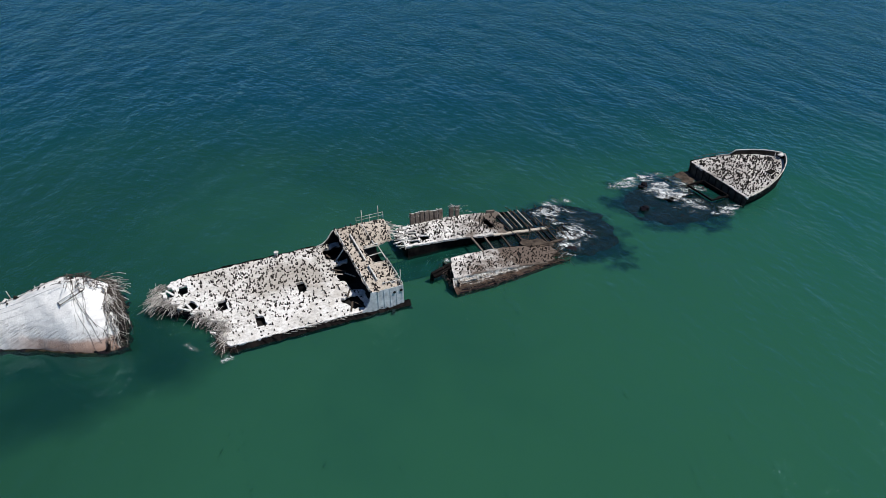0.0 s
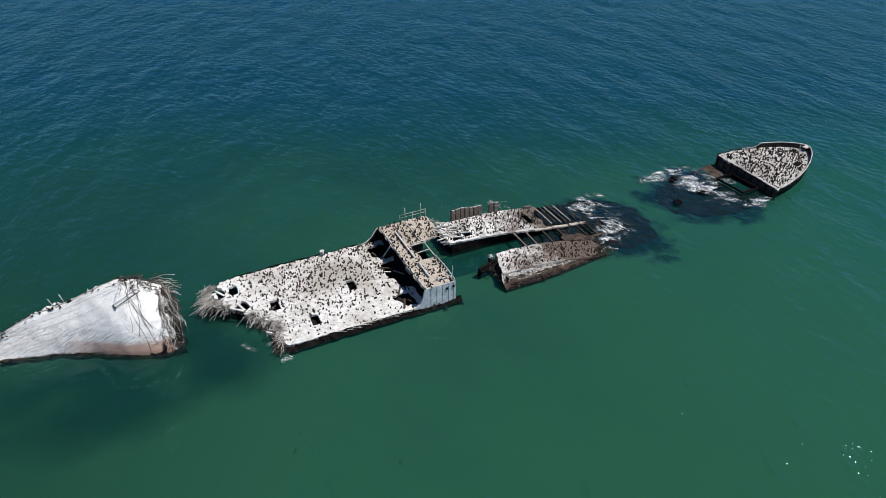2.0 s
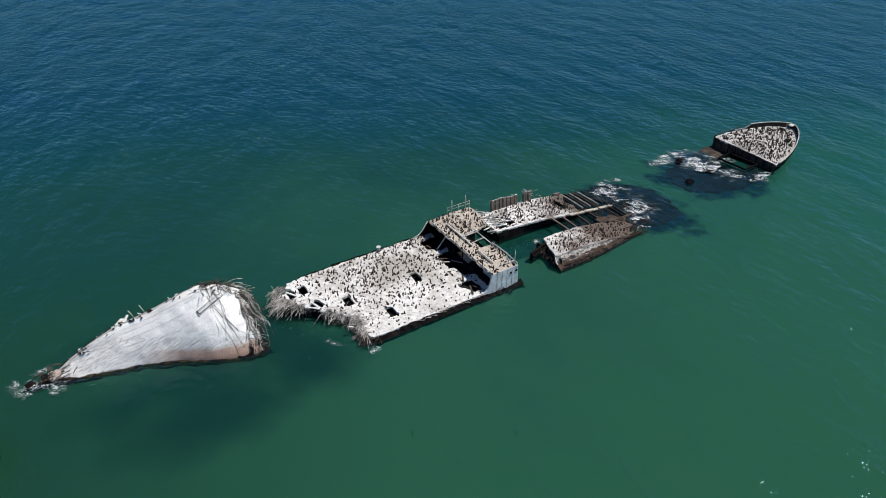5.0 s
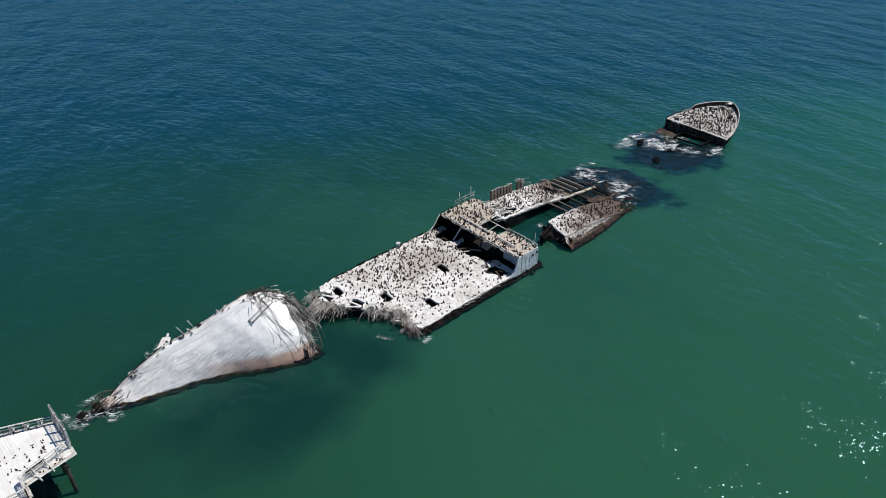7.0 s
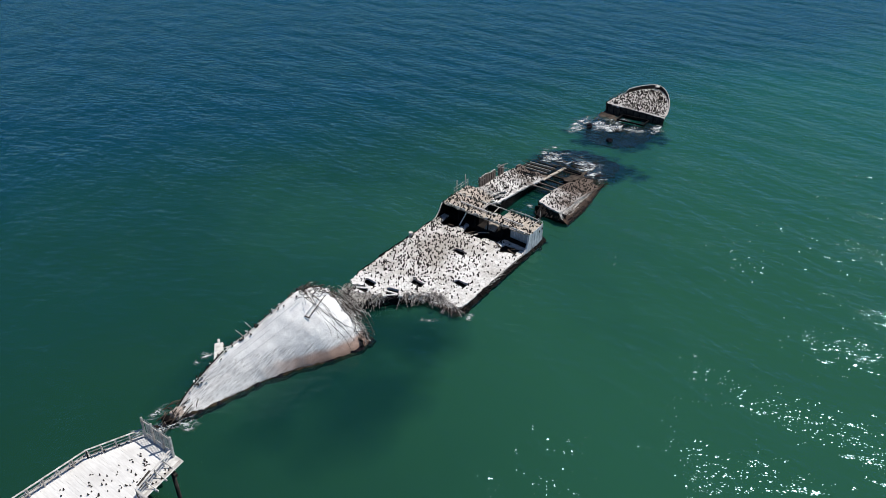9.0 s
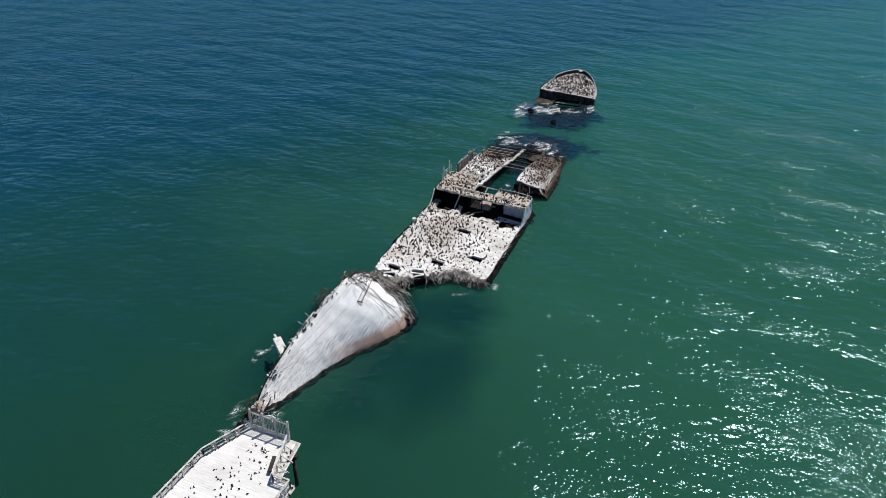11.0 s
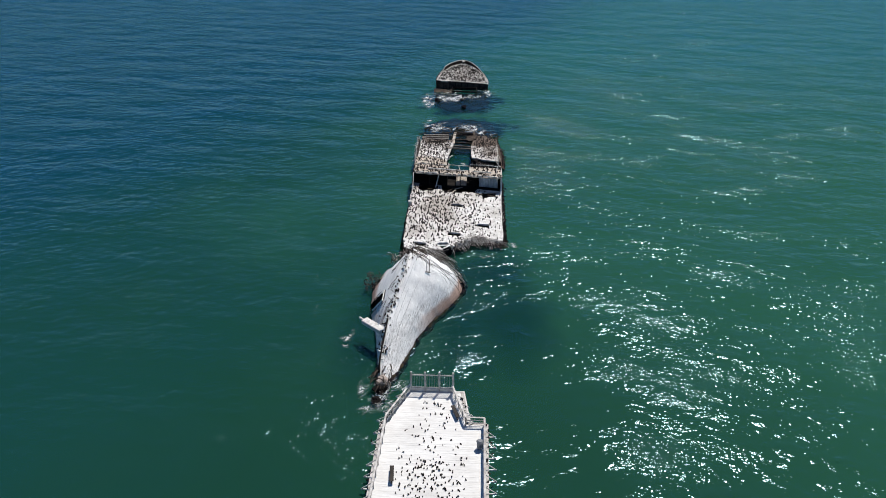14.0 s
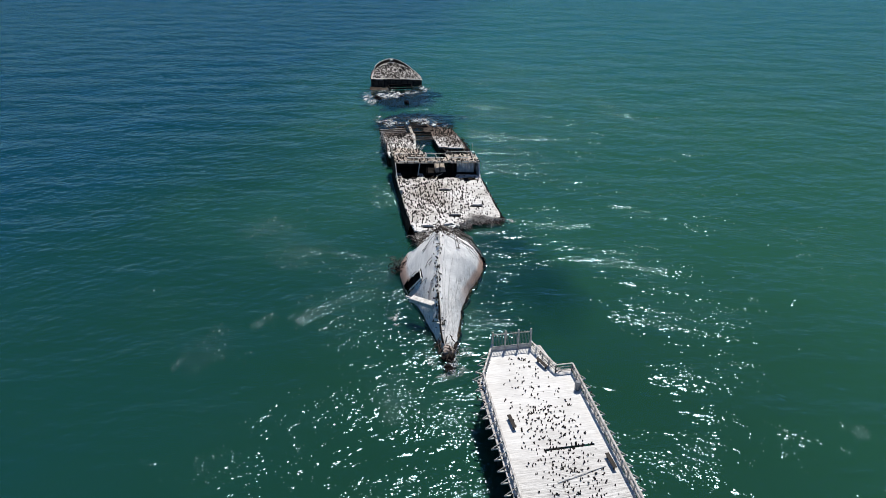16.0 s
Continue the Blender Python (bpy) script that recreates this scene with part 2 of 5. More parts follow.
def water_material():
    """Turbid sea: part of the light scatters back from the water itself, part passes to what lies below; gloss by Fresnel."""
    n = Nodes("sea_water")
    groups = n.noise(1.0, 3, 0.55, n.scaled(0.085, 0.045, 1, 8))
    gusts = n.ramp(groups, (0.36, 0.25), (0.64, 1.6))
    h = n.math("MULTIPLY", n.noise(1.0, 0, 0.5, n.scaled(0.13, 0.055, 1, 12)), 1.0)
    for sx, sy, turn, tall in ((0.30, 0.13, 30, 0.32), (0.55, 0.25, 4, 0.27), (0.95, 0.45, -26, 0.17), (1.25, 0.66, 20, 0.13)):
        h = n.math("ADD", h, n.math("MULTIPLY", n.noise(1.0, 0, 0.5, n.scaled(sx, sy, 1, turn)), tall))
    # the open sea is rougher than the water round the wreck
    open_sea = n.math("ADD", n.math("MULTIPLY", n.axis(0), 0.006), n.math("MULTIPLY", n.axis(1), 0.011))
    waves = n.math("MULTIPLY", h, n.ramp(open_sea, (0.35, 1.0), (1.0, 2.0)))
    h = n.math("MULTIPLY", h, n.ramp(open_sea, (0.35, 1.0), (1.0, 1.2)))
    r = n.math("ADD", n.math("MULTIPLY", n.noise(1.0, 0, 0.5, n.scaled(2.5, 1.5, 1, 6)), 0.125), n.math("MULTIPLY", n.noise(1.0, 0, 0.5, n.scaled(5.5, 3.6, 1, -18)), 0.044))
    h = n.math("ADD", h, n.math("MULTIPLY", r, gusts))
    # calm lee beside the pier head
    u = n.math("DIVIDE", n.math("ADD", n.axis(0), 60.0), 30.0)
    v = n.math("DIVIDE", n.math("ADD", n.axis(1), 4.0), 10.5)
    lee = n.math("SQRT", n.math("ADD", n.math("MULTIPLY", u, u), n.math("MULTIPLY", v, v)))
    lee = n.math("ADD", lee, n.math("MULTIPLY", n.math("SUBTRACT", groups, 0.5), 0.8))
    h = n.math("MULTIPLY", h, n.ramp(lee, (0.45, 0.40), (1.15, 0.80)))
    nor = n.bump(h, 1.0, 1.0)
    tone = n.noise(0.012, 4, 0.6)
    col = n.ramp(tone, (0.38, (0.003, 0.050, 0.044)), (0.62, (0.005, 0.070, 0.050)))
    dif = n.tree.nodes.new("ShaderNodeBsdfDiffuse")
    n.link(col, dif.inputs[0])
    thru = n.tree.nodes.new("ShaderNodeBsdfTransparent")
    thru.inputs[0].default_value = (0.75, 0.93, 0.92, 1)
    body = n.tree.nodes.new("ShaderNodeMixShader")
    body.inputs[0].default_value = 0.13
    n.link(thru.outputs[0], body.inputs[1])
    n.link(dif.outputs[0], body.inputs[2])
    gloss = n.tree.nodes.new("ShaderNodeBsdfGlossy")
    gloss.distribution = "BECKMANN"
    gloss.inputs["Color"].default_value = (0.58, 0.86, 1.0, 1)
    gloss.inputs["Roughness"].default_value = 0.17
    n.link(nor, gloss.inputs["Normal"])
    fr = n.tree.nodes.new("ShaderNodeFresnel")
    fr.inputs["IOR"].default_value = 1.33
    n.link(n.bump(n.math("ADD", n.math("MULTIPLY", waves, 0.75), n.math("MULTIPLY", r, 0.62)), 1.0, 1.0), fr.inputs["Normal"])
    top = n.tree.nodes.new("ShaderNodeMixShader")
    n.link(n.math("MINIMUM", fr.outputs[0], 0.45), top.inputs[0])
    n.link(body.outputs[0], top.inputs[1])
    n.link(gloss.outputs[0], top.inputs[2])
    n.link(top.outputs[0], n.out.inputs[0])
    return n.mat


def seabed_material():
    """Silty bottom: pale green shoals towards the shore, deep blue-green seawards."""
    n = Nodes("silty_seabed")
    drift = n.noise(0.010, 5, 0.6)
    sea = n.math("ADD", n.math("MULTIPLY", n.axis(1), 0.0036), n.math("MULTIPLY", n.axis(0), 0.0006))
    sea = n.math("ADD", sea, n.math("MULTIPLY", n.math("SUBTRACT", drift, 0.5), 0.9))
    # brighter shoal side, with glitter and haze put into the bed colour
    side = n.ramp(n.math("MULTIPLY", n.math("SUBTRACT", 20.0, n.axis(1)), 0.018), (0.1, 0.0), (0.9, 1.0))
    fore = n.math("SUBTRACT", n.math("MULTIPLY", n.ramp(n.math("MULTIPLY", n.math("ADD", n.axis(0), 70.0), 0.008), (0.05, 0.0), (0.75, 1.0)), 0.28), 0.10)
    sea = n.math("SUBTRACT", sea, n.math("MULTIPLY", side, fore))
    col = n.ramp(n.math("ADD", sea, 0.45), (0.12, (0.046, 0.122, 0.065)), (0.38, (0.039, 0.109, 0.063)), (0.60, (0.017, 0.062, 0.050)), (0.80, (0.009, 0.056, 0.068)), (1.0, (0.008, 0.054, 0.084)))
    col = n.mix(n.ramp(n.math("ADD", n.math("MULTIPLY", n.axis(0), 0.008), n.math("MULTIPLY", n.math("SUBTRACT", drift, 0.5), 0.6)), (0.15, 0.0), (1.0, 0.75)), col, n.mix(n.ramp(n.math("MULTIPLY", n.axis(1), 0.01), (0.1, 0.0), (0.6, 1.0)), (0.022, 0.118, 0.100), (0.016, 0.086, 0.076)))
    # bluer far out: deep water, plus sky reflection put into the colour
    deep = n.math("ADD", n.math("MULTIPLY", n.axis(0), 0.0058), n.math("MULTIPLY", n.axis(1), 0.010))
    col = n.mix(n.ramp(n.math("ADD", deep, n.math("MULTIPLY", n.math("SUBTRACT", drift, 0.5), 0.5)), (0.5, 0.0), (1.25, 0.85)), col, (0.007, 0.050, 0.090))
    u = n.math("DIVIDE", n.math("ADD", n.axis(0), 80.0), 60.0)
    v = n.math("DIVIDE", n.math("SUBTRACT", n.axis(1), 16.0), 66.0)
    d = n.math("SQRT", n.math("ADD", n.math("MULTIPLY", u, u), n.math("MULTIPLY", v, v)))
    col = n.mix(n.ramp(n.math("ADD", d, n.math("MULTIPLY", n.math("SUBTRACT", drift, 0.5), 0.8)), (0.3, 0.82), (1.1, 0.0)), col, (0.019, 0.056, 0.031))
    # dark beds off the stern and the torn midship end: weed plus painted shade
    for cx, cy, rx, ry in ((-47.0, -1.0, 15.0, 7.5), (-48.0, 6.0, 17.0, 6.0), (-35.5, 7.5, 7.5, 11.0), (-33.0, 0.5, 7.0, 7.0), (-50.0, 18.0, 14.0, 6.0), (8.5, 7.5, 9.0, 4.5)):
        u = n.math("DIVIDE", n.math("SUBTRACT", n.axis(0), cx), rx)
        v = n.math("DIVIDE", n.math("SUBTRACT", n.axis(1), cy), ry)
        d = n.math("SQRT", n.math("ADD", n.math("MULTIPLY", u, u), n.math("MULTIPLY", v, v)))
        d = n.math("ADD", d, n.math("MULTIPLY", n.math("SUBTRACT", n.noise(0.12, 4, 0.6), 0.5), 0.9))
        col = n.mix(n.ramp(d, (0.25, 0.85), (1.1, 0.0)), col, (0.008, 0.032, 0.027))
    for cx, cy, rx, ry in ((54.3, 8.5, 13.4, 12.0), (31.8, 6.5, 8.8, 12.5)):
        u = n.math("DIVIDE", n.math("SUBTRACT", n.axis(0), cx), rx)
        v = n.math("DIVIDE", n.math("SUBTRACT", n.axis(1), cy), ry)
        d = n.math("SQRT", n.math("ADD", n.math("MULTIPLY", u, u), n.math("MULTIPLY", v, v)))
        d = n.math("ADD", d, n.math("MULTIPLY", n.math("SUBTRACT", n.noise(0.22, 6, 0.68), 0.5), 1.5))
        col = n.mix(n.ramp(d, (0.70, 0.95), (1.10, 0.0)), col, (0.007, 0.017, 0.027))
    return n.surface(col, 1.0, None, 0.0, 0.0)


def foam_material(name, lift):
    n = Nodes(name)
    uv = n.tree.nodes.new("ShaderNodeTexCoord").outputs["UV"]
    g = n.tree.nodes.new("ShaderNodeTexGradient")
    g.gradient_type = "SPHERICAL"
    n.link(uv, g.inputs[0])
    def threads(scale, wide):
        t = n.noise(scale, 5, 0.6, n.scaled(1.0, 0.5, 1, -40), 1.4)
        return n.ramp(n.math("ABSOLUTE", n.math("SUBTRACT", t, 0.5)), (0.0, 1.0), (wide, 0.0))
    lace = n.math("MAXIMUM", threads(0.55, 0.024), n.math("MULTIPLY", threads(1.5, 0.034), 0.8))
    patch = n.math("ADD", n.math("MULTIPLY", n.ramp(g.outputs[1], (0.0, 0.0), (0.6, 1.0)), 0.22), n.math("ADD", n.noise(0.5, 5, 0.55, n.scaled(1.0, 0.55, 1, -40), 1.1), lift))
    cover = n.math("MULTIPLY", lace, n.ramp(patch, (0.62, 0.0), (0.80, 0.95)))
    cover = n.math("MAXIMUM", cover, n.ramp(patch, (0.86, 0.0), (0.96, 0.95)))
    cover = n.math("MULTIPLY", cover, n.ramp(g.outputs[1], (0.02, 0.0), (0.35, 1.0)))
    p = n.tree.nodes.new("ShaderNodeBsdfDiffuse")
    p.inputs[0].default_value = (0.82, 0.86, 0.88, 1)
    t = n.tree.nodes.new("ShaderNodeBsdfTransparent")
    m = n.tree.nodes.new("ShaderNodeMixShader")
    n.link(cover, m.inputs[0])
    n.link(t.outputs[0], m.inputs[1])
    n.link(p.outputs[0], m.inputs[2])
    n.link(m.outputs[0], n.out.inputs[0])
    return n.mat


WATER, SEABED = water_material(), seabed_material()
FOAM, FOAM_THIN, FOAM_THICK = foam_material("sea_foam", -0.05), foam_material("thin_sea_foam", -0.13), foam_material("breaking_foam", 0.06)


# ---- geometry helpers ----
def wob(x, y, z=0.0, s=1.0):
    """Smooth noise about zero at a place."""
    return noise.noise(Vector((x * s, y * s, z * s)))


def thing(name, base, label, category, group="", kind=""):
    ob = new(name)
    ob.location = base
    ob.empty_display_size = 0.5
    return tagged(ob, label, category, group, kind)


def base_of(ob):
    p = Vector(ob.location)
    return p + base_of(ob.parent) if ob.parent else p


def part(name, bm, material, parent=None, label="", smooth=False):
    """Links a bmesh, built in world metres, as one mesh under a thing or part."""
    me = bpy.data.meshes.new(name)
    if parent is not None:
        bmesh.ops.translate(bm, verts=bm.verts, vec=-base_of(parent))
    bm.normal_update()
    bm.to_mesh(me)
    bm.free()
    me.materials.append(material)
    if smooth:
        me.polygons.foreach_set("use_smooth", [True] * len(me.polygons))
    ob = new(name, me)
    ob.parent = parent
    return tagged(ob, label)


def plain(name, verts, faces, material, parent=None, label="", smooth=False):
    """The same from lists of places and faces, for large meshes."""
    me = bpy.data.meshes.new(name)
    b = base_of(parent) if parent is not None else Vector((0, 0, 0))
    me.from_pydata([(v[0] - b.x, v[1] - b.y, v[2] - b.z) for v in verts], [], faces)
    me.update()
    me.materials.append(material)
    if smooth:
        me.polygons.foreach_set("use_smooth", [True] * len(me.polygons))
    ob = new(name, me)
    ob.parent = parent
    return tagged(ob, label)


def add_box(bm, a, b, wide, high, bevel=0.0):
    """A beam with a rectangular section from a to b."""
    a, b = Vector(a), Vector(b)
    d = b - a
    side = d.cross(Vector((0, 0, 1)))
    side = side.normalized() if side.length > 1e-4 else Vector((1, 0, 0))
    up = side.cross(d).normalized()
    vs = []
    for p in (a, b):
        for u, v in ((-1, -1), (1, -1), (1, 1), (-1, 1)):
            vs.append(bm.verts.new(p + side * (u * wide / 2) + up * (v * high / 2)))
    fs = [(0, 1, 2, 3), (7, 6, 5, 4), (0, 4, 5, 1), (1, 5, 6, 2), (2, 6, 7, 3), (3, 7, 4, 0)]
    made = [bm.faces.new([vs[i] for i in f]) for f in fs]
    if bevel:
        edges = list({e for f in made for e in f.edges})
        bmesh.ops.bevel(bm, geom=edges, offset=bevel, segments=1, affect="EDGES")


def beam(name, a, b, wide, high, material, parent, label="", bevel=0.02):
    bm = bmesh.new()
    add_box(bm, a, b, wide, high, bevel)
    bmesh.ops.recalc_face_normals(bm, faces=bm.faces)
    return part(name, bm, material, parent, label)


def tube_lists(paths, sides=5):
    """Verts and faces of tubes along paths of (points, radius)."""
    vs, fs = [], []
    for pts, r in paths:
        pts = [Vector(p) for p in pts]
        start = len(vs)
        for i, p in enumerate(pts):
            d = (pts[min(i + 1, len(pts) - 1)] - pts[max(i - 1, 0)]).normalized()
            s = d.cross(Vector((0.13, 0.31, 0.94))).normalized()
            u = s.cross(d)
            for k in range(sides):
                a = 2 * math.pi * k / sides
                vs.append(p + (s * math.cos(a) + u * math.sin(a)) * r)
        for i in range(len(pts) - 1):
            for k in range(sides):
                a, b = start + i * sides + k, start + i * sides + (k + 1) % sides
                fs.append((a, b, b + sides, a + sides))
        fs.append(tuple(start + k for k in reversed(range(sides))))
        fs.append(tuple(start + (len(pts) - 1) * sides + k for k in range(sides)))
    return vs, fs


def tube(name, pts, r, material, parent, label="", sides=8):
    vs, fs = tube_lists([(pts, r)], sides)
    return plain(name, vs, fs, material, parent, label, True)


def inside(poly, x, y):
    hit = False
    for (x0, y0), (x1, y1) in zip(poly, poly[1:] + poly[:1]):
        if (y0 > y) != (y1 > y) and x < (x1 - x0) * (y - y0) / (y1 - y0) + x0:
            hit = not hit
    return hit


def slab(poly, holes, top, thick, step=0.4, rag=0.16, rough=0.04):
    """A broken slab: cells within a plan outline and outside its holes, with ragged borders. Verts and faces."""
    xs, ys = [p[0] for p in poly], [p[1] for p in poly]
    x0, y0 = min(xs), min(ys)
    nx, ny = int((max(xs) - x0) / step) + 1, int((max(ys) - y0) / step) + 1
    keep = set()
    for i in range(nx):
        for j in range(ny):
            x, y = x0 + (i + 0.5) * step, y0 + (j + 0.5) * step
            if inside(poly, x, y) and not any(inside(h, x, y) for h in holes):
                keep.add((i, j))
    border = {}
    for i, j in keep:
        for a in (0, 1):
            for b in (0, 1):
                border[(i + a, j + b)] = border.get((i + a, j + b), 0) + 1
    index, vs = {}, []
    rims = [(Vector(p), Vector(q)) for ring in [poly] + holes for p, q in zip(ring, ring[1:] + ring[:1])]
    for (i, j), count in border.items():
        x, y = x0 + i * step, y0 + j * step
        f = rag if count < 4 else 0.0
        if count < 4:
            here, best = Vector((x, y)), None
            for p, q in rims:
                d = q - p
                on = p + d * max(0.0, min(1.0, (here - p).dot(d) / max(d.dot(d), 1e-6)))
                if best is None or (on - here).length < (best - here).length:
                    best = on
            if (best - here).length < step * 0.9:
                x, y = best
        x += f * 2 * wob(x, y, 3.1, 1.7)
        y += f * 2 * wob(x, y, 8.7, 1.7)
        z = top(x, y) + rough * 2 * wob(x, y, 1.3, 0.9)
        index[(i, j)] = len(vs)
        vs.append((x, y, z))
        vs.append((x + 0.05 * wob(x, y, 5, 3), y, z - thick * (1 + 0.5 * wob(x, y, 2, 1.1))))
    fs = []
    for i, j in keep:
        q = [index[(i, j)], index[(i + 1, j)], index[(i + 1, j + 1)], index[(i, j + 1)]]
        fs.append(tuple(q))
        fs.append(tuple(k + 1 for k in reversed(q)))
        for (di, dj), (a, b) in (((0, -1), (0, 1)), ((1, 0), (1, 2)), ((0, 1), (2, 3)), ((-1, 0), (3, 0))):
            if (i + di, j + dj) not in keep:
                fs.append((q[a], q[a] + 1, q[b] + 1, q[b]))
    return vs, fs


def rect(cx, cy, sx, sy):
    return [(cx - sx / 2, cy - sy / 2), (cx + sx / 2, cy - sy / 2), (cx + sx / 2, cy + sy / 2), (cx - sx / 2, cy + sy / 2)]


def skin(rings, wobble=0.0, scale=0.8, closed=False):
    """A sheet through rows of places, roughened by noise. Verts and faces."""
    vs, fs = [], []
    n = len(rings[0])
    for ring in rings:
        for p in ring:
            x, y, z = p
            vs.append((x + wobble * wob(x, y, z + 4, scale), y + wobble * wob(x, y, z + 9, scale), z + wobble * wob(x, y, z + 17, scale)))
    for i in range(len(rings) - 1):
        for j in range(n - 1 if not closed else n):
            a, b = i * n + j, i * n + (j + 1) % n
            fs.append((a, b, b + n, a + n))
    return vs, fs


def lerp(a, b, t):
    return a + (b - a) * t


def curve_at(table, x):
    """Linear table lookup."""
    if x <= table[0][0]:
        return table[0][1]
    for (x0, v0), (x1, v1) in zip(table, table[1:]):
        if x <= x1:
            return lerp(v0, v1, (x - x0) / (x1 - x0))
    return table[-1][1]


def lump(rng, c, r, h):
    """A small uneven mound: an eight-sided cone frustum with jitter."""
    vs, fs = [], []
    a0 = rng.random() * 6.28
    n = 6
    for k in range(n):
        a = a0 + 2 * math.pi * k / n
        q = r * rng.uniform(0.75, 1.25)
        vs.append((c[0] + q * math.cos(a), c[1] + q * math.sin(a), c[2] - 0.03))
    for k in range(n):
        a = a0 + 2 * math.pi * (k + 0.5) / n
        q = r * rng.uniform(0.35, 0.65)
        vs.append((c[0] + q * math.cos(a), c[1] + q * math.sin(a), c[2] + h * rng.uniform(0.6, 0.9)))
    vs.append((c[0] + rng.uniform(-0.1, 0.1) * r, c[1] + rng.uniform(-0.1, 0.1) * r, c[2] + h))
    for k in range(n):
        m = (k + 1) % n
        fs += [(k, m, n + k), (m, n + m, n + k), (n + k, n + m, 2 * n)]
    return vs, fs


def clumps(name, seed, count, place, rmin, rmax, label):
    """Many low dark mounds that stand in for birds on a deck, as one uncountable layer."""
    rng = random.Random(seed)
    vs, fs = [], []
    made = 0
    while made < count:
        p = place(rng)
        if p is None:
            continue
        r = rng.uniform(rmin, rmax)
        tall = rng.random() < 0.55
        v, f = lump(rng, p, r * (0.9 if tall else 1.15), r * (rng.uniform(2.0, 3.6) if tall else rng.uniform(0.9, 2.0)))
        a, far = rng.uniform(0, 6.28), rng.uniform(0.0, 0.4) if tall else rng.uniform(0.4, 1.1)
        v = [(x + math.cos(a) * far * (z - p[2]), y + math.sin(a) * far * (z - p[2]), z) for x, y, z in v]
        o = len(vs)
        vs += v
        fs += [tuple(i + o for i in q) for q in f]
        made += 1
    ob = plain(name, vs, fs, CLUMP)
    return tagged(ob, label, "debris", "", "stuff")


# ---- sea ----
def sheet(name, z, material, label, category):
    bm = bmesh.new()
    vs = [bm.verts.new(v) for v in ((-4000, -4000, z), (4000, -4000, z), (4000, 4000, z), (-4000, 4000, z))]
    bm.faces.new(vs)
    return tagged(part(name, bm, material), label, category, "", "structure")


sheet("water", 0.0, WATER, "choppy blue-green sea with sun glitter", "sea")
sheet("ground", -0.5, SEABED, "silty green sea floor under shallow water", "sea bed")


def foam(cx, cy, sx, sy, rz=0.0, kind="lacy", z=0.05):
    """A drifting patch of foam lying on the water."""
    me = bpy.data.meshes.new("foam_patch")
    c, s = math.cos(radians(rz)), math.sin(radians(rz))
    vs = [(cx + u * sx * c - v * sy * s, cy + u * sx * s + v * sy * c, z) for u, v in ((-1, -1), (1, -1), (1, 1), (-1, 1))]
    me.from_pydata(vs, [], [(0, 1, 2, 3)])
    uv = me.uv_layers.new(name="spread")
    for loop, co in zip(uv.data, ((-1, -1), (1, -1), (1, 1), (-1, 1))):
        loop.uv = co
    me.materials.append({"thin": FOAM_THIN, "lacy": FOAM, "thick": FOAM_THICK}[kind])
    ob = new("foam_patch", me)
    return tagged(ob, "white lacy sea foam drifting on the water", "foam", "foam round the wreck", "stuff")


def breaker(pts, wide, z=0.07):
    """A curved crest of breaking foam: a narrow ribbon on the water."""
    me = bpy.data.meshes.new("breaking_wave")
    fine = []
    for p, q in zip(pts, pts[1:]):
        fine += [(lerp(p[0], q[0], k / 4), lerp(p[1], q[1], k / 4)) for k in range(4)]
    fine.append(pts[-1])
    vs, uvs, fs = [], [], []
    for i, (x, y) in enumerate(fine):
        a, b = fine[max(0, i - 1)], fine[min(len(fine) - 1, i + 1)]
        d = Vector((b[0] - a[0], b[1] - a[1])).normalized()
        t = i / (len(fine) - 1)
        w = wide * (0.35 + 0.65 * math.sin(math.pi * t)) * (1 + 0.35 * wob(x, y, 0, 1.3))
        along = 0.5 * abs(2 * t - 1) ** 3
        for v in (-1, 0, 1):
            vs.append((x - d.y * w * v, y + d.x * w * v, z))
            uvs.append((along, v * 0.98))
    for i in range(len(fine) - 1):
        for v in (0, 1):
            a = i * 3 + v
            fs.append((a, a + 3, a + 4, a + 1))
    me.from_pydata(vs, [], fs)
    uv = me.uv_layers.new(name="spread")
    for loop in me.loops:
        uv.data[loop.index].uv = uvs[loop.vertex_index]
    me.materials.append(FOAM_THICK)
    return tagged(new("breaking_wave", me), "white crest of foam breaking over sunken wreckage", "foam", "foam round the wreck", "stuff")


# ---- midship section of the wreck ----
def deck_z(x, y):
    return 0.62 + 0.095 * y


def sticks(rng, count, origin, way, spread, length, radius, droop=0.25, steps=4):
    """Bent bars: each starts at origin(rng), leaves along way with a spread, and droops."""
    out = []
    for _ in range(count):
        p = Vector(origin(rng))
        d = (Vector(way) + Vector((rng.gauss(0, spread), rng.gauss(0, spread), rng.gauss(0, spread * 0.6)))).normalized()
        ln = rng.uniform(*length)
        pts = [p.copy()]
        for _ in range(steps):
            p = p + d * (ln / steps)
            d = (d + Vector((rng.gauss(0, 0.12), rng.gauss(0, 0.12), -droop * rng.uniform(0.2, 1.2)))).normalized()
            pts.append(p.copy())
        out.append((pts, rng.uniform(*radius)))
    return out


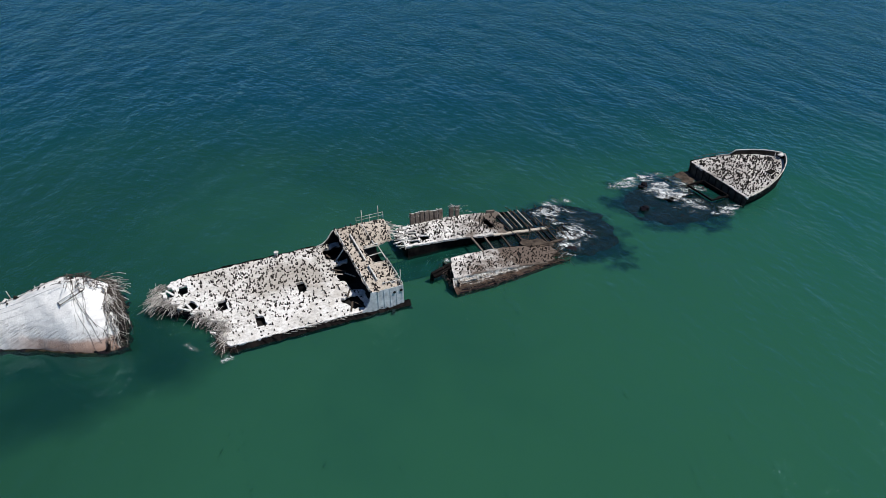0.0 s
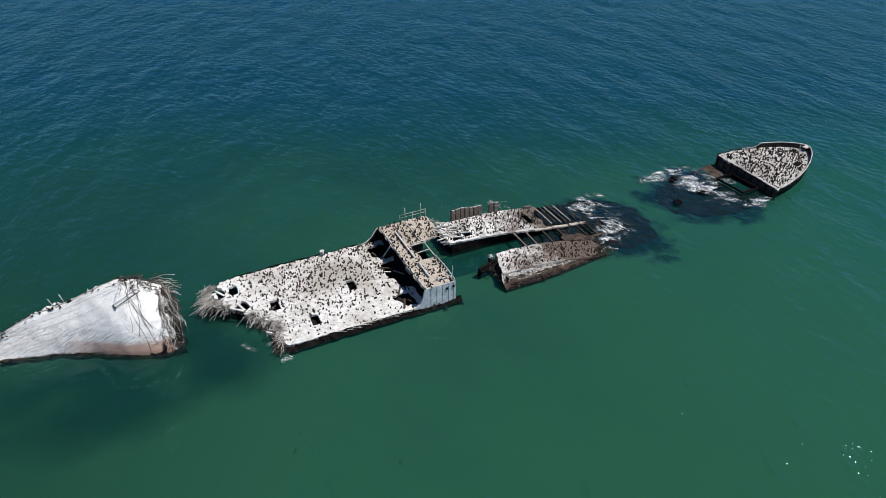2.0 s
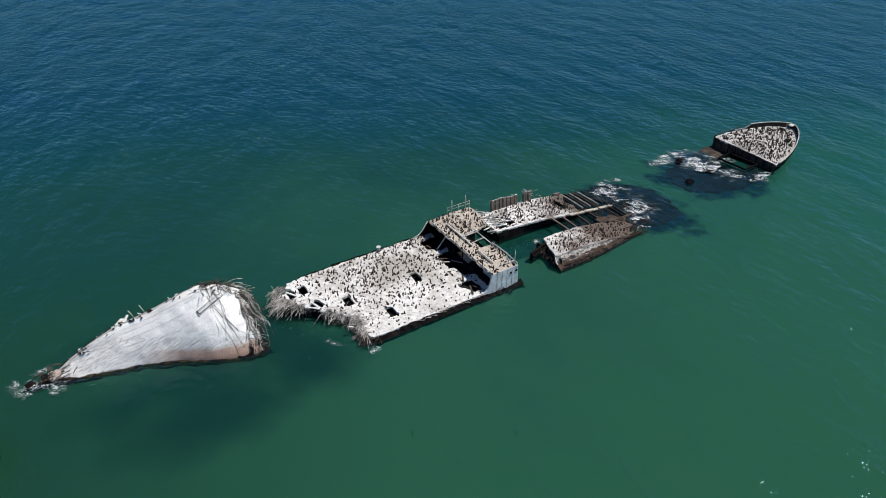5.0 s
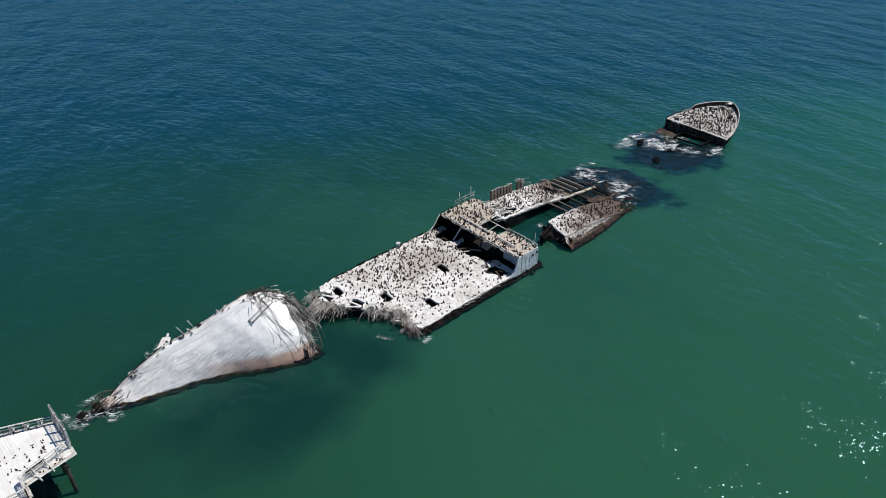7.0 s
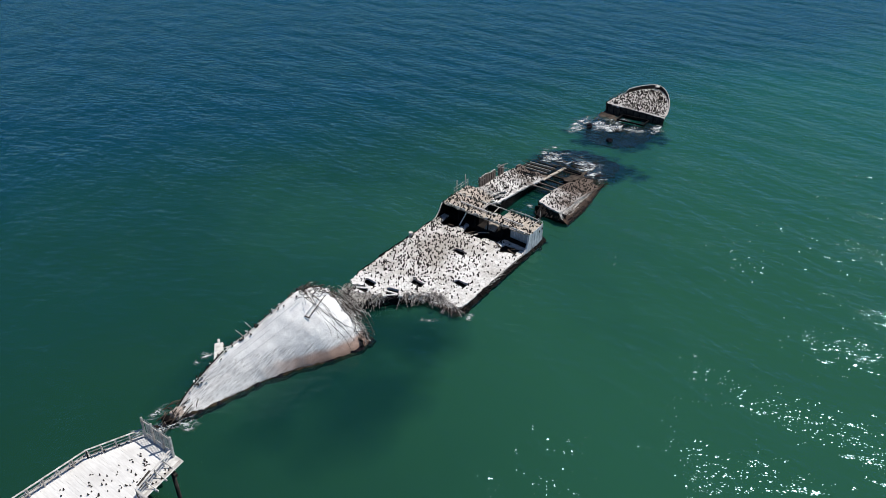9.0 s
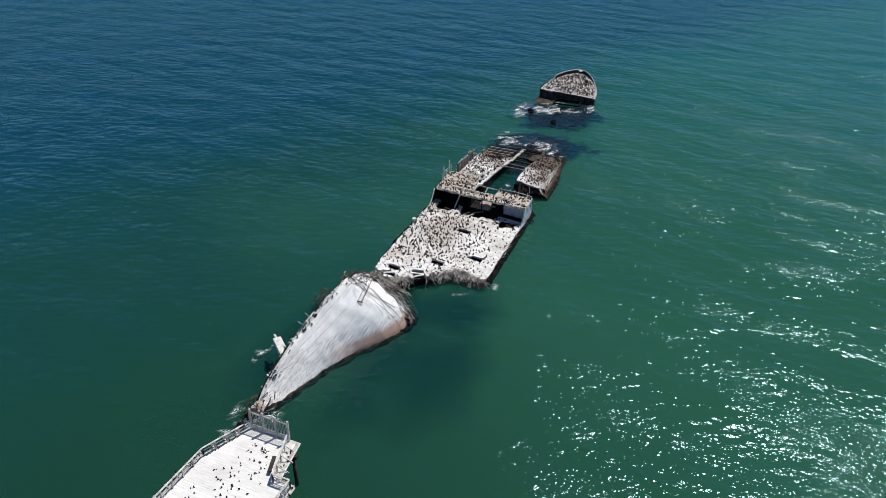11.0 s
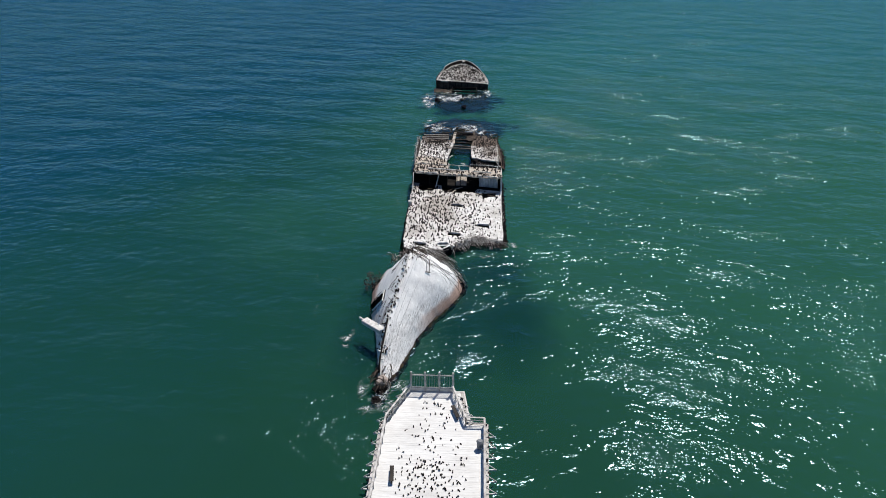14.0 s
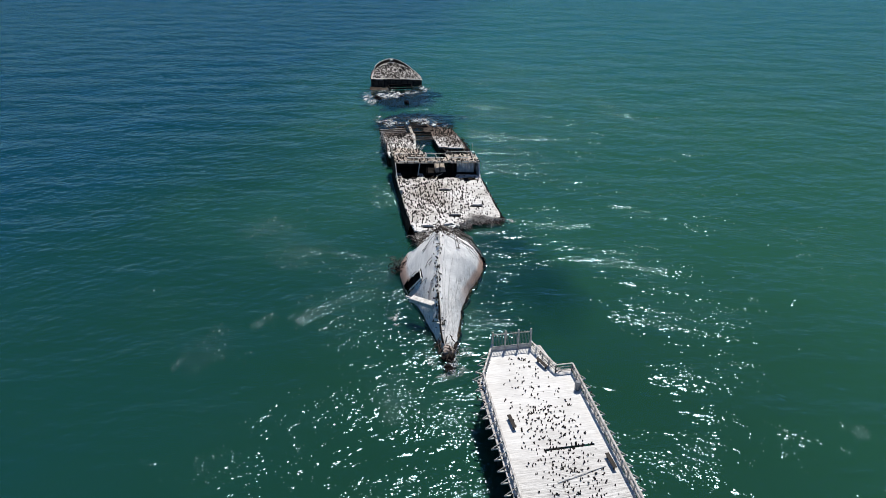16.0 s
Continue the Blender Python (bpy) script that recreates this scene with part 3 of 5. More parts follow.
MID_OUTLINE = [(-6.3, -0.5), (-6.3, 16.1), (-9, 16.1), (-22, 15.9), (-29, 15.7), (-31.0, 15.4), (-31.6, 14.6), (-30.9, 13.9), (-32.6, 13.3), (-32.4, 12.2), (-31.0, 11.7), (-32.0, 10.8),
               (-30.6, 10.3), (-30.9, 9.3), (-29.2, 8.8), (-29.4, 7.6), (-27.8, 7.3), (-28.2, 6.4), (-26.6, 5.8), (-26.9, 5.0), (-25.6, 4.8), (-25.3, 3.0), (-26.0, 0.6), (-25.6, -0.4)]
# openings before the deckhouse are cut wide, partly to stand for its shadow
MID_HOLES = [rect(-29.6, 13.0, 1.2, 1.9), rect(-31.4, 12.9, 0.9, 1.8), rect(-25.2, 7.7, 1.2, 2.0), rect(-21.0, 2.8, 1.25, 2.0),
             rect(-14.2, 7.6, 1.25, 2.1), [(-8.9, 10.2), (-7.9, 10.7), (-6.2, 10.7), (-6.2, 4.0), (-7.9, 4.2), (-8.0, 6.6), (-8.8, 6.8)],
             [(-10.0, 3.0), (-8.8, 0.4), (-7.0, 0.2), (-7.3, 3.2)], [(-9.2, 14.8), (-7.6, 15.0), (-6.4, 15.0), (-6.4, 11.4), (-7.6, 11.4), (-9.1, 12.4)],
             [(-30.5, 9.5), (-28.9, 10.3), (-28.1, 8.6), (-29.5, 8.0)]]


def midship_section():
    hull = thing("midship_wreck", (-15, 8, 0), "broken concrete midship section of a wreck, deck white with droppings", "shipwreck")
    vs, fs = slab(MID_OUTLINE, MID_HOLES, deck_z, 0.3, 0.25, 0.13, 0.03)
    plain("deck", vs, fs, DECK, hull, "guano-whitened concrete deck with square holes")
    # near and far sides: deck edge down to below the water, swelling out at the foot
    xs = [-26.0 + 0.5 * i for i in range(int(25.4 / 0.5) + 1)]
    rings = [[(x, -0.50, deck_z(x, -0.5) + 0.02), (x, -0.56, 0.40), (x, -0.7, 0.28), (x, -0.95, 0.16), (x, -1.2, 0.0), (x, -1.1, -0.3), (x, -0.6, -1.6)] for x in xs]
    vs, fs = skin(rings, 0.28, 0.9)
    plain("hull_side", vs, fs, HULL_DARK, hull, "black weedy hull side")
    xs = [-29.0 + 0.6 * i for i in range(int(27.5 / 0.6) + 1)]
    rings = [[(x, 16.1 - (0.3 if x < -24 else 0), deck_z(x, 16.0) + 0.1), (x, 16.2, 1.2), (x, 16.35, 0.2), (x, 16.5, -2.4)] for x in xs]
    vs, fs = skin(rings, 0.15, 0.9)
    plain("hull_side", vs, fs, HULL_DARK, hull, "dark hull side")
    # kerb along both deck edges
    for y, a, b in ((-0.42, -25.2, -7.2),):
        vs, fs = skin([[(lerp(a, b, i / 40), y - 0.14, deck_z(0, y) - 0.05), (lerp(a, b, i / 40), y - 0.12, deck_z(0, y) + 0.07),
                        (lerp(a, b, i / 40), y + 0.12, deck_z(0, y) + 0.09), (lerp(a, b, i / 40), y + 0.14, deck_z(0, y) - 0.05)] for i in range(41)], 0.1, 1.3)
        plain("kerb", vs, fs, DECK, hull)
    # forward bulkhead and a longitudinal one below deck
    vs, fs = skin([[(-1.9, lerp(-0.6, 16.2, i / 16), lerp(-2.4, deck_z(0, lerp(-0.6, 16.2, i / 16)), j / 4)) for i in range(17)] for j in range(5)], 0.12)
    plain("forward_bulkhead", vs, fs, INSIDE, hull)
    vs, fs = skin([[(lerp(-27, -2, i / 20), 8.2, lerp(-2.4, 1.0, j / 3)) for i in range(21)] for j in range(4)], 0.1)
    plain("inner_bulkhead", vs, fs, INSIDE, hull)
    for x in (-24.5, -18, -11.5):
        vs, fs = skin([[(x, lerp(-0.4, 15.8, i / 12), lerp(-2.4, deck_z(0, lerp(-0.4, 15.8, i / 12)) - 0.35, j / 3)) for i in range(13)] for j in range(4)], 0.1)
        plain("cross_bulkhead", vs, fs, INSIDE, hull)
    # near-black sheets added above the water carry the shade seen through the holes
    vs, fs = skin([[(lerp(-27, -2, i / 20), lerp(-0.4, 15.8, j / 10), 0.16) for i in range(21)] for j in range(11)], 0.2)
    plain("hold_floor", vs, fs, INSIDE, hull, "near-black sheet that makes the deck holes dark")
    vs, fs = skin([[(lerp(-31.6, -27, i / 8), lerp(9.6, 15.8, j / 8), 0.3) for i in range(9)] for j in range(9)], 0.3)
    plain("hold_floor", vs, fs, INSIDE, hull, "near-black sheet for the void under the torn deck")
    # torn reinforcing bars along the broken end
    rng = random.Random(5)
    edge = [(-33.0, 15.2), (-33.4, 12.0), (-31.3, 10.0), (-28.6, 7.5), (-27.0, 5.7), (-25.6, 4.2), (-25.7, 2.2), (-26.2, 0.2)]

    def along(lo, hi, dz=0.0):
        def f(r):
            t = r.uniform(lo, hi) * (len(edge) - 1)
            i = min(int(t), len(edge) - 2)
            x, y = (lerp(edge[i][k], edge[i + 1][k], t - i) for k in (0, 1))
            x += r.gauss(0.5, 0.9) if r.random() < 0.85 else r.uniform(1.0, 3.6)
            return x, y + r.uniform(-0.3, 0.3), deck_z(x, y) + r.uniform(-0.25, 0.12) + dz
        return f

    def clear(bars):
        gaps = ((-29.3, 9.1, 0.95), (-31.4, 12.9, 0.75), (-29.6, 13.0, 0.8))
        return [b for b in bars if all(math.hypot(p.x - gx, p.y - gy) > gr for p in b[0] for gx, gy, gr in gaps)]

    def fan(count, lo, hi, dz, length, radius, fall, spread):
        """Bars that leave the torn edge square to it, side by side, and sag."""
        out = []
        for k in range(count):
            t = lo + (hi - lo) * (k + rng.random()) / count
            i = min(int(t * (len(edge) - 1)), len(edge) - 2)
            f = t * (len(edge) - 1) - i
            x, y = (lerp(edge[i][c], edge[i + 1][c], f) for c in (0, 1))
            if wob(t * 14, dz * 3, 5.0) > 0.32:
                continue
            turn = lerp(0.02, 0.72, min(1.0, max(0.0, (t - 0.08) / 0.36))) + 0.5 * wob(t * 9, dz, 2.0) + rng.gauss(0, spread)
            way = (-math.cos(turn), -math.sin(turn), fall + rng.gauss(0, 0.10))
            back = rng.uniform(0.2, 1.5) if rng.random() < 0.75 else rng.uniform(1.2, 2.8)
            start = (x + back * math.cos(turn), y + back * math.sin(turn), deck_z(x, y) + dz + rng.uniform(-0.10, 0.06))
            out += sticks(rng, 1, lambda r: start, way, 0.08, length, radius, rng.uniform(0.02, 0.3), 5)
        return out

    white = fan(230, 0.0, 1.0, 0.02, (0.8, 2.8), (0.012, 0.030), -0.06, 0.55)
    white += fan(140, 0.0, 1.0, 0.08, (0.7, 2.0), (0.012, 0.028), 0.08, 1.1)
    white += fan(320, 0.0, 1.0, -0.14, (1.0, 2.8), (0.014, 0.036), -0.16, 0.6)
    white += fan(120, 0.35, 1.0, 0.10, (1.0, 2.6), (0.016, 0.036), -0.04, 0.8)
    white += fan(90, 0.0, 0.22, -0.20, (1.4, 3.2), (0.013, 0.030), -0.18, 0.35)
    vs, fs = tube_lists(clear(white), 5)
    tagged(plain("torn_rebar", vs, fs, REBAR_WHITE, hull, "whitened torn reinforcing bars"), kind="stuff")
    for _ in range(14):
        x, y, z = along(0.0, 1.0)(rng)
        if math.hypot(x - 0.75 + 29.3, y - 9.1) < 1.3 or math.hypot(x - 0.75 + 30.5, y - 13.0) < 1.8:
            continue
        a = Vector((x - rng.uniform(0.2, 1.3), y, z - rng.uniform(0.0, 0.35)))
        d = Vector((rng.uniform(-1, 1), rng.uniform(-1, 1), rng.uniform(-0.45, 0.3))).normalized() * rng.uniform(0.4, 1.5)
        beam("concrete_chunk", a - d / 2, a + d / 2, rng.uniform(0.12, 0.35), rng.uniform(0.06, 0.14), DECK if rng.random() < 0.7 else HULL_DARK, hull)
    low = fan(170, 0.0, 1.0, -0.22, (1.0, 2.8), (0.014, 0.034), -0.25, 0.8)
    low += fan(190, 0.0, 0.85, -0.60, (0.6, 2.0), (0.025, 0.05), -0.45, 0.8)

    def foot(r):
        return -26.3 + r.uniform(-0.6, 1.4), r.uniform(-0.9, 2.6), 0.35 + r.uniform(-0.3, 0.3)

    low += sticks(rng, 110, foot, (-0.8, -0.4, 0.0), 0.6, (0.4, 1.2), (0.018, 0.045), 0.3)
    vs, fs = tube_lists(clear(low), 5)
    tagged(plain("rusty_rebar", vs, fs, REBAR, hull, "rusty drooping reinforcing bars"), kind="stuff")
    trim = sticks(rng, 170, lambda r: (r.uniform(-26, -1), r.uniform(-0.8, -0.56), r.uniform(0.1, 0.5)), (0.8, -0.25, -0.1), 0.5, (0.3, 1.1), (0.025, 0.06), 0.25)
    vs, fs = tube_lists(trim, 5)
    tagged(plain("side_growth", vs, fs, HULL_DARK, hull, "black weed and bar ends on the hull side"), kind="stuff")
    trim = sticks(rng, 36, lambda r: (r.uniform(-25, -2), -0.6, r.uniform(0.35, 0.6)), (1, -0.05, -0.02), 0.12, (0.4, 1.6), (0.02, 0.035), 0.03)
    vs, fs = tube_lists(trim, 5)
    tagged(plain("edge_bars", vs, fs, REBAR_WHITE, hull, "pale bars along the deck edge"), kind="stuff")
    # planks and scraps fallen before the deckhouse
    for _ in range(12):
        x, y = rng.uniform(-9.4, -6.8), rng.uniform(0.6, 15.2)
        a = rng.uniform(0, 3.14)
        d = Vector((math.cos(a), math.sin(a), 0)) * rng.uniform(0.3, 1.1)
        c = Vector((x, y, deck_z(x, y) + rng.uniform(0.04, 0.12)))
        beam("fallen_plank", c - d, c + d + Vector((0, 0, rng.uniform(-0.1, 0.2))), rng.uniform(0.1, 0.3), 0.06, rng.choice((HULL_BROWN, HULL_BROWN, DECK_BROWN)), hull)
    # dark sheet added below the torn end for the shadow under its fringe
    vs, fs = skin([[(lerp(p[0], q[0], k / 5) + 0.45 - 0.1 * j, lerp(p[1], q[1], k / 5), lerp(deck_z(0, lerp(p[1], q[1], k / 5)) - 0.3, -1.5, j / 4)) for j in range(5)] for p, q in zip(edge, edge[1:]) for k in range(5)], 0.3)
    plain("torn_bulkhead", vs, fs, REEF, hull, "dark sheet for the shadow under the torn deck")
    # short slanted plates round the torn opening
    for a, b in (((-30.8, 9.2, 1.7), (-28.8, 8.0, 1.3)), ((-29.8, 10.2, 1.6), (-29.0, 8.0, 1.35)), ((-31.9, 13.6, 2.0), (-31.0, 12.2, 1.9))):
        beam("broken_plate", a, b, 0.30, 0.12, DECK, hull)
    return hull


midship = midship_section()


def bollard(x, y, z):
    b = thing("bollard", (x, y, z), "whitened concrete bollard on the deck edge", "bollard")
    bm = bmesh.new()
    m = Matrix.Translation((x, y, z + 0.25))
    bmesh.ops.create_cone(bm, cap_ends=True, segments=12, radius1=0.28, radius2=0.24, depth=0.5, matrix=m)
    part("post", bm, WHITE, b, "", True)
    bm = bmesh.new()
    bmesh.ops.create_cone(bm, cap_ends=True, segments=12, radius1=0.32, radius2=0.36, depth=0.16, matrix=Matrix.Translation((x, y, z + 0.57)))
    part("cap", bm, WHITE, b)
    return b


bollard(-15.8, 15.9, deck_z(0, 15.9) + 0.05)


# ---- deckhouse ----
def roof_z(x, y):
    return 3.48 + 0.06 * y


def deckhouse():
    h = thing("deckhouse", (-4, 8, deck_z(0, 8)), "ruined grey deckhouse with a debris-strewn flat roof", "deckhouse")
    outline = [(-6.6, -0.7), (-1.9, -0.7), (-1.9, 5.4), (-4.0, 5.6), (-4.1, 9.5), (-1.9, 9.6), (0.6, 10.4), (1.5, 13.0), (1.5, 16.2), (-6.7, 16.0)]
    vs, fs = slab(outline, [], roof_z, 0.22, 0.4, 0.14, 0.03)
    plain("roof", vs, fs, DECK_BROWN, h, "brown weathered roof slab")
    # near side wall, with a swept after edge
    bm = bmesh.new()
    prof = [(-8.1, 0.45), (-7.3, 1.1), (-6.8, 2.1), (-6.5, 3.42), (-1.85, 3.42), (-1.8, 0.0), (-3.0, 0.05), (-5.5, 0.15)]
    front = [bm.verts.new((x, -0.74 + 0.05 * wob(x, z, 3), z)) for x, z in prof]
    back = [bm.verts.new((x, -0.48, z)) for x, z in prof]
    bm.faces.new(front)
    bm.faces.new(list(reversed(back)))
    for i in range(len(prof)):
        k = (i + 1) % len(prof)
        bm.faces.new((front[k], front[i], back[i], back[k]))
    bmesh.ops.recalc_face_normals(bm, faces=bm.faces)
    wall = part("side_wall", bm, PAINT_GREY, h, "pale blue-grey painted plate wall")
    for x in (-5.6, -4.7, -3.8, -2.9, -2.1):
        beam("stiffener", (x, -0.765, 0.5), (x, -0.755, 3.35), 0.06, 0.04, PAINT_GREY, wall)
    for x, z in ((-3.2, 2.6), (-2.2, 2.7)):
        bm = bmesh.new()
        bmesh.ops.create_cone(bm, cap_ends=True, segments=14, radius1=0.2, radius2=0.2, depth=0.06, matrix=Matrix.Translation((x, -0.8, z)) @ Matrix.Rotation(radians(90), 4, "X"))
        part("porthole", bm, INSIDE, wall, "dark round porthole")
    # near-black far side wall and its curved bracket down to the deck
    bm = bmesh.new()
    prof = [(-9.6, 2.1), (-8.6, 2.35), (-7.8, 3.0), (-7.1, 4.0), (-6.7, 4.35), (1.4, 4.4), (1.2, 1.0), (-1.8, 0.3), (-6, 2.0)]
    front = [bm.verts.new((x, 16.18, z)) for x, z in prof]
    back = [bm.verts.new((x, 15.95, z)) for x, z in prof]
    bm.faces.new(front)
    bm.faces.new(list(reversed(back)))
    for i in range(len(prof)):
        k = (i + 1) % len(prof)
        bm.faces.new((front[k], front[i], back[i], back[k]))
    bmesh.ops.recalc_face_normals(bm, faces=bm.faces)
    far_wall = part("side_wall", bm, HULL_DARK, h, "dark wall with a swept after edge")
    tube("wall_rim", [(x, 16.0, z + 0.04) for x, z in prof[:5]], 0.09, WHITE, far_wall, "white crusted rim")
    # recessed corrugated panel wall, forward wall, inner partitions
    ribs = []
    for i in range(49):
        y = lerp(0.0, 3.6, i / 48)
        off = 0.05 if i % 4 < 2 else -0.05
        ribs.append([(-4.9 + off, y, 0.6 + 0.095 * y), (-4.9 + off, y, roof_z(0, y) - 0.22)])
    vs, fs = skin(ribs)
    plain("corrugated_wall", vs, fs, PAINT_GREY, h, "grey corrugated wall panel")
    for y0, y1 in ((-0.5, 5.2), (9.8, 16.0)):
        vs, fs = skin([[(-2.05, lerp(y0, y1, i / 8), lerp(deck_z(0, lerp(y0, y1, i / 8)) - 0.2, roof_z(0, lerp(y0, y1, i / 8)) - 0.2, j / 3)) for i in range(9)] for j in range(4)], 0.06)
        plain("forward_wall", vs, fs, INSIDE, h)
    # low wall added so the roof notch looks shaded below
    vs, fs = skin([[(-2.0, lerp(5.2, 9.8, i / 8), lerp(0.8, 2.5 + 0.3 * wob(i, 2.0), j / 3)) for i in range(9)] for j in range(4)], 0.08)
    plain("forward_wall", vs, fs, INSIDE, h, "low dark wall added to darken the roof notch")
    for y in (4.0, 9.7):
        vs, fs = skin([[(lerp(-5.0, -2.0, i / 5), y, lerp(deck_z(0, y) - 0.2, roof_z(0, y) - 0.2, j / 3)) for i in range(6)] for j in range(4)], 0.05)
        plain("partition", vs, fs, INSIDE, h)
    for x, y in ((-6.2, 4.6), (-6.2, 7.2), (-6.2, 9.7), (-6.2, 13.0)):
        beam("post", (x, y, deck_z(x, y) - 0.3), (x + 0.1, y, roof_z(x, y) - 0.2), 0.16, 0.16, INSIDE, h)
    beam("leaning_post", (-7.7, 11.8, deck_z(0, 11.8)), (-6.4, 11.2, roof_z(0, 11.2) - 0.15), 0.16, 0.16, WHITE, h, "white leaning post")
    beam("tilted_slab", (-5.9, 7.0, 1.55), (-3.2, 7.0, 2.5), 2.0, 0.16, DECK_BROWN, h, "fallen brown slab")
    # floor coloured near-black for the shade under the roof
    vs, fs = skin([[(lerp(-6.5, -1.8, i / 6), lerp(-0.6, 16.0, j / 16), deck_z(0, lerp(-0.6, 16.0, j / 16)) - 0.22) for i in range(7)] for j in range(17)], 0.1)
    plain("floor", vs, fs, INSIDE, h, "near-black floor under the roof")
    # curbs and low pipes on the roof
    rng = random.Random(8)
    for x, y0, y1 in ((-6.5, -0.6, 15.8), (-2.3, 10.0, 15.6)):
        y = y0
        while y < y1:
            ln = rng.uniform(0.5, 1.3)
            beam("curb", (x, y, roof_z(x, y) + 0.10), (x, min(y + ln, y1), roof_z(x, y + ln) + 0.10), 0.13, 0.2, WHITE if rng.random() < 0.6 else PIPE, h)
            y += ln + rng.uniform(0.1, 0.45)
    for y0, y1 in ((13.4, 6.4), (4.9, 1.3)):
        tube("roof_pipe", [(-4.9, lerp(y0, y1, i / 6), roof_z(0, lerp(y0, y1, i / 6)) + 0.28 + 0.05 * wob(i, y0)) for i in range(7)], 0.13, WHITE, h, "fallen white pipe on the roof")
    for a, b in (((-4.1, 9.45), (-1.9, 9.55)), ((-1.95, 5.4), (-1.95, -0.6)), ((-4.5, 0.3), (-2.0, 0.1))):
        pipe = tube("roof_pipe", [(a[0], a[1], roof_z(*a) + 0.35), ((a[0] + b[0]) / 2, (a[1] + b[1]) / 2, roof_z(*a) + 0.32), (b[0], b[1], roof_z(*b) + 0.35)], 0.06, WHITE, h)
        for p in (a, b):
            tube("pipe_leg", [(p[0], p[1], roof_z(*p) - 0.1), (p[0], p[1], roof_z(*p) + 0.36)], 0.05, PIPE, pipe)
    # tall poles and a rail at the far edge
    for x, top in ((-2.1, 2.3), (0.6, 2.5)):
        tube("mast_pole", [(x, 16.1, 4.3), (x + 0.03, 16.12, 4.4 + top)], 0.055, PIPE, h, "thin pale steel pole")
    for dz in (0.6, 1.1):
        tube("railing", [(-3.0, 16.1, 4.45 + dz), (-0.8, 16.12, 4.5 + dz), (1.5, 16.1, 4.55 + dz)], 0.035, PIPE, h)
    for x in (-3.0, -0.8, 1.4):
        tube("rail_post", [(x, 16.1, 4.35), (x, 16.1, 5.65)], 0.035, PIPE, h)
    tube("pole", [(-2.0, -0.1, 3.4), (-2.0, -0.1, 5.7)], 0.05, PIPE, h, "thin pale steel pole")
    for i in range(7):
        y = 0.2 + i * 0.8
        tube("rail_post", [(-1.95, y, roof_z(0, y) - 0.1), (-1.95, y, roof_z(0, y) + 0.75 + 0.1 * wob(y, 3))], 0.035, PIPE, h)
    for a, b in (((-4.1, 9.4), (-1.9, 9.5)), ((-1.9, 5.3), (-1.9, 9.6)), ((-4.05, 5.5), (-1.9, 5.4)), ((-4.0, 7.4), (-1.9, 7.6))):
        beam("roof_frame", (*a, roof_z(*a) + 0.02), (*b, roof_z(*b) + 0.02), 0.13, 0.12, PIPE, h, "pale crusted roof frame")
    # torn strips reaching forward
    rng = random.Random(12)
    st = sticks(rng, 40, lambda r: (r.uniform(0.3, 1.4), r.uniform(9.6, 15.8), roof_z(0, 13) + r.uniform(-0.2, 0.1)), (1, -0.3, -0.1), 0.25, (0.8, 3.0), (0.03, 0.07), 0.1)
    vs, fs = tube_lists(st, 5)
    tagged(plain("torn_rebar", vs, fs, REBAR_WHITE, h), kind="stuff")
    # heap at the foot of the forward near corner
    vs, fs = skin([[(lerp(-4, -0.6, i / 10), lerp(-1.5, 0.2, j / 6), 0.35 - 0.6 * abs(j / 6 - 0.6) - 0.12 * i / 3) for i in range(11)] for j in range(7)], 0.5, 1.2)
    plain("rubble", vs, fs, HULL_DARK, h)
    return h


deckhouse()


# ---- capsized stern ----
NEAR_WATER = [(-63.2, 14.8), (-59.6, 13.5), (-55.7, 12.4), (-52.0, 11.4), (-47.5, 9.3), (-44.2, 7.2), (-42.8, 6.6), (-41.2, 6.0), (-39.4, 5.6), (-38.2, 5.7)]
RIDGE_Y = [(-63.2, 14.9), (-60.3, 15.4), (-58.9, 15.4), (-56.5, 15.15), (-53.5, 14.9), (-49.0, 14.25), (-46.0, 13.5), (-43.2, 13.15), (-38.2, 12.5)]
RIDGE_Z = [(-63.2, 0.0), (-62.0, 0.15), (-60.5, 1.1), (-59.0, 2.0), (-56.5, 3.35), (-53.6, 4.62), (-51.3, 5.12), (-49.0, 5.78), (-46.0, 7.1), (-43.2, 7.85), (-41.0, 7.4), (-38.2, 5.8)]
FAR_WATER = [(-63.2, 15.2), (-60.2, 15.7), (-57.0, 16.2), (-53.5, 16.9), (-51.4, 17.2), (-48.5, 18.1), (-46.0, 18.7), (-42.0, 19.0), (-38.2, 18.6)]


def stern_ring(x):
    """Section of the stern from the near waterline over the ridge to the far waterline."""
    yn, yr, zr, yf = (curve_at(t, x) for t in (NEAR_WATER, RIDGE_Y, RIDGE_Z, FAR_WATER))
    pts = [(x, yn + 0.25, -1.6), (x, yn + 0.05, -0.5)]
    belly = 0.19 * max(0.0, min(1.0, (x + 60) / 15))
    n = 14
    for k in range(n):
        t = k / n
        b = belly * math.sin(math.pi * min(1, t * 1.0)) * (1 - 0.55 * t)
        pts.append((x, lerp(yn, yr, t) - b * zr * 0.55, lerp(0.0, zr, t) + b * (yr - yn) * 0.8))
    pts.append((x, yr, zr))
    for k in range(1, 10):
        t = k / 9
        pts.append((x, lerp(yr, yf, t), lerp(zr, 0.3, t) + 0.5 * math.sin(math.pi * t) * min(1, zr / 5)))
    pts.append((x, yf + 0.2, -1.6))
    return pts


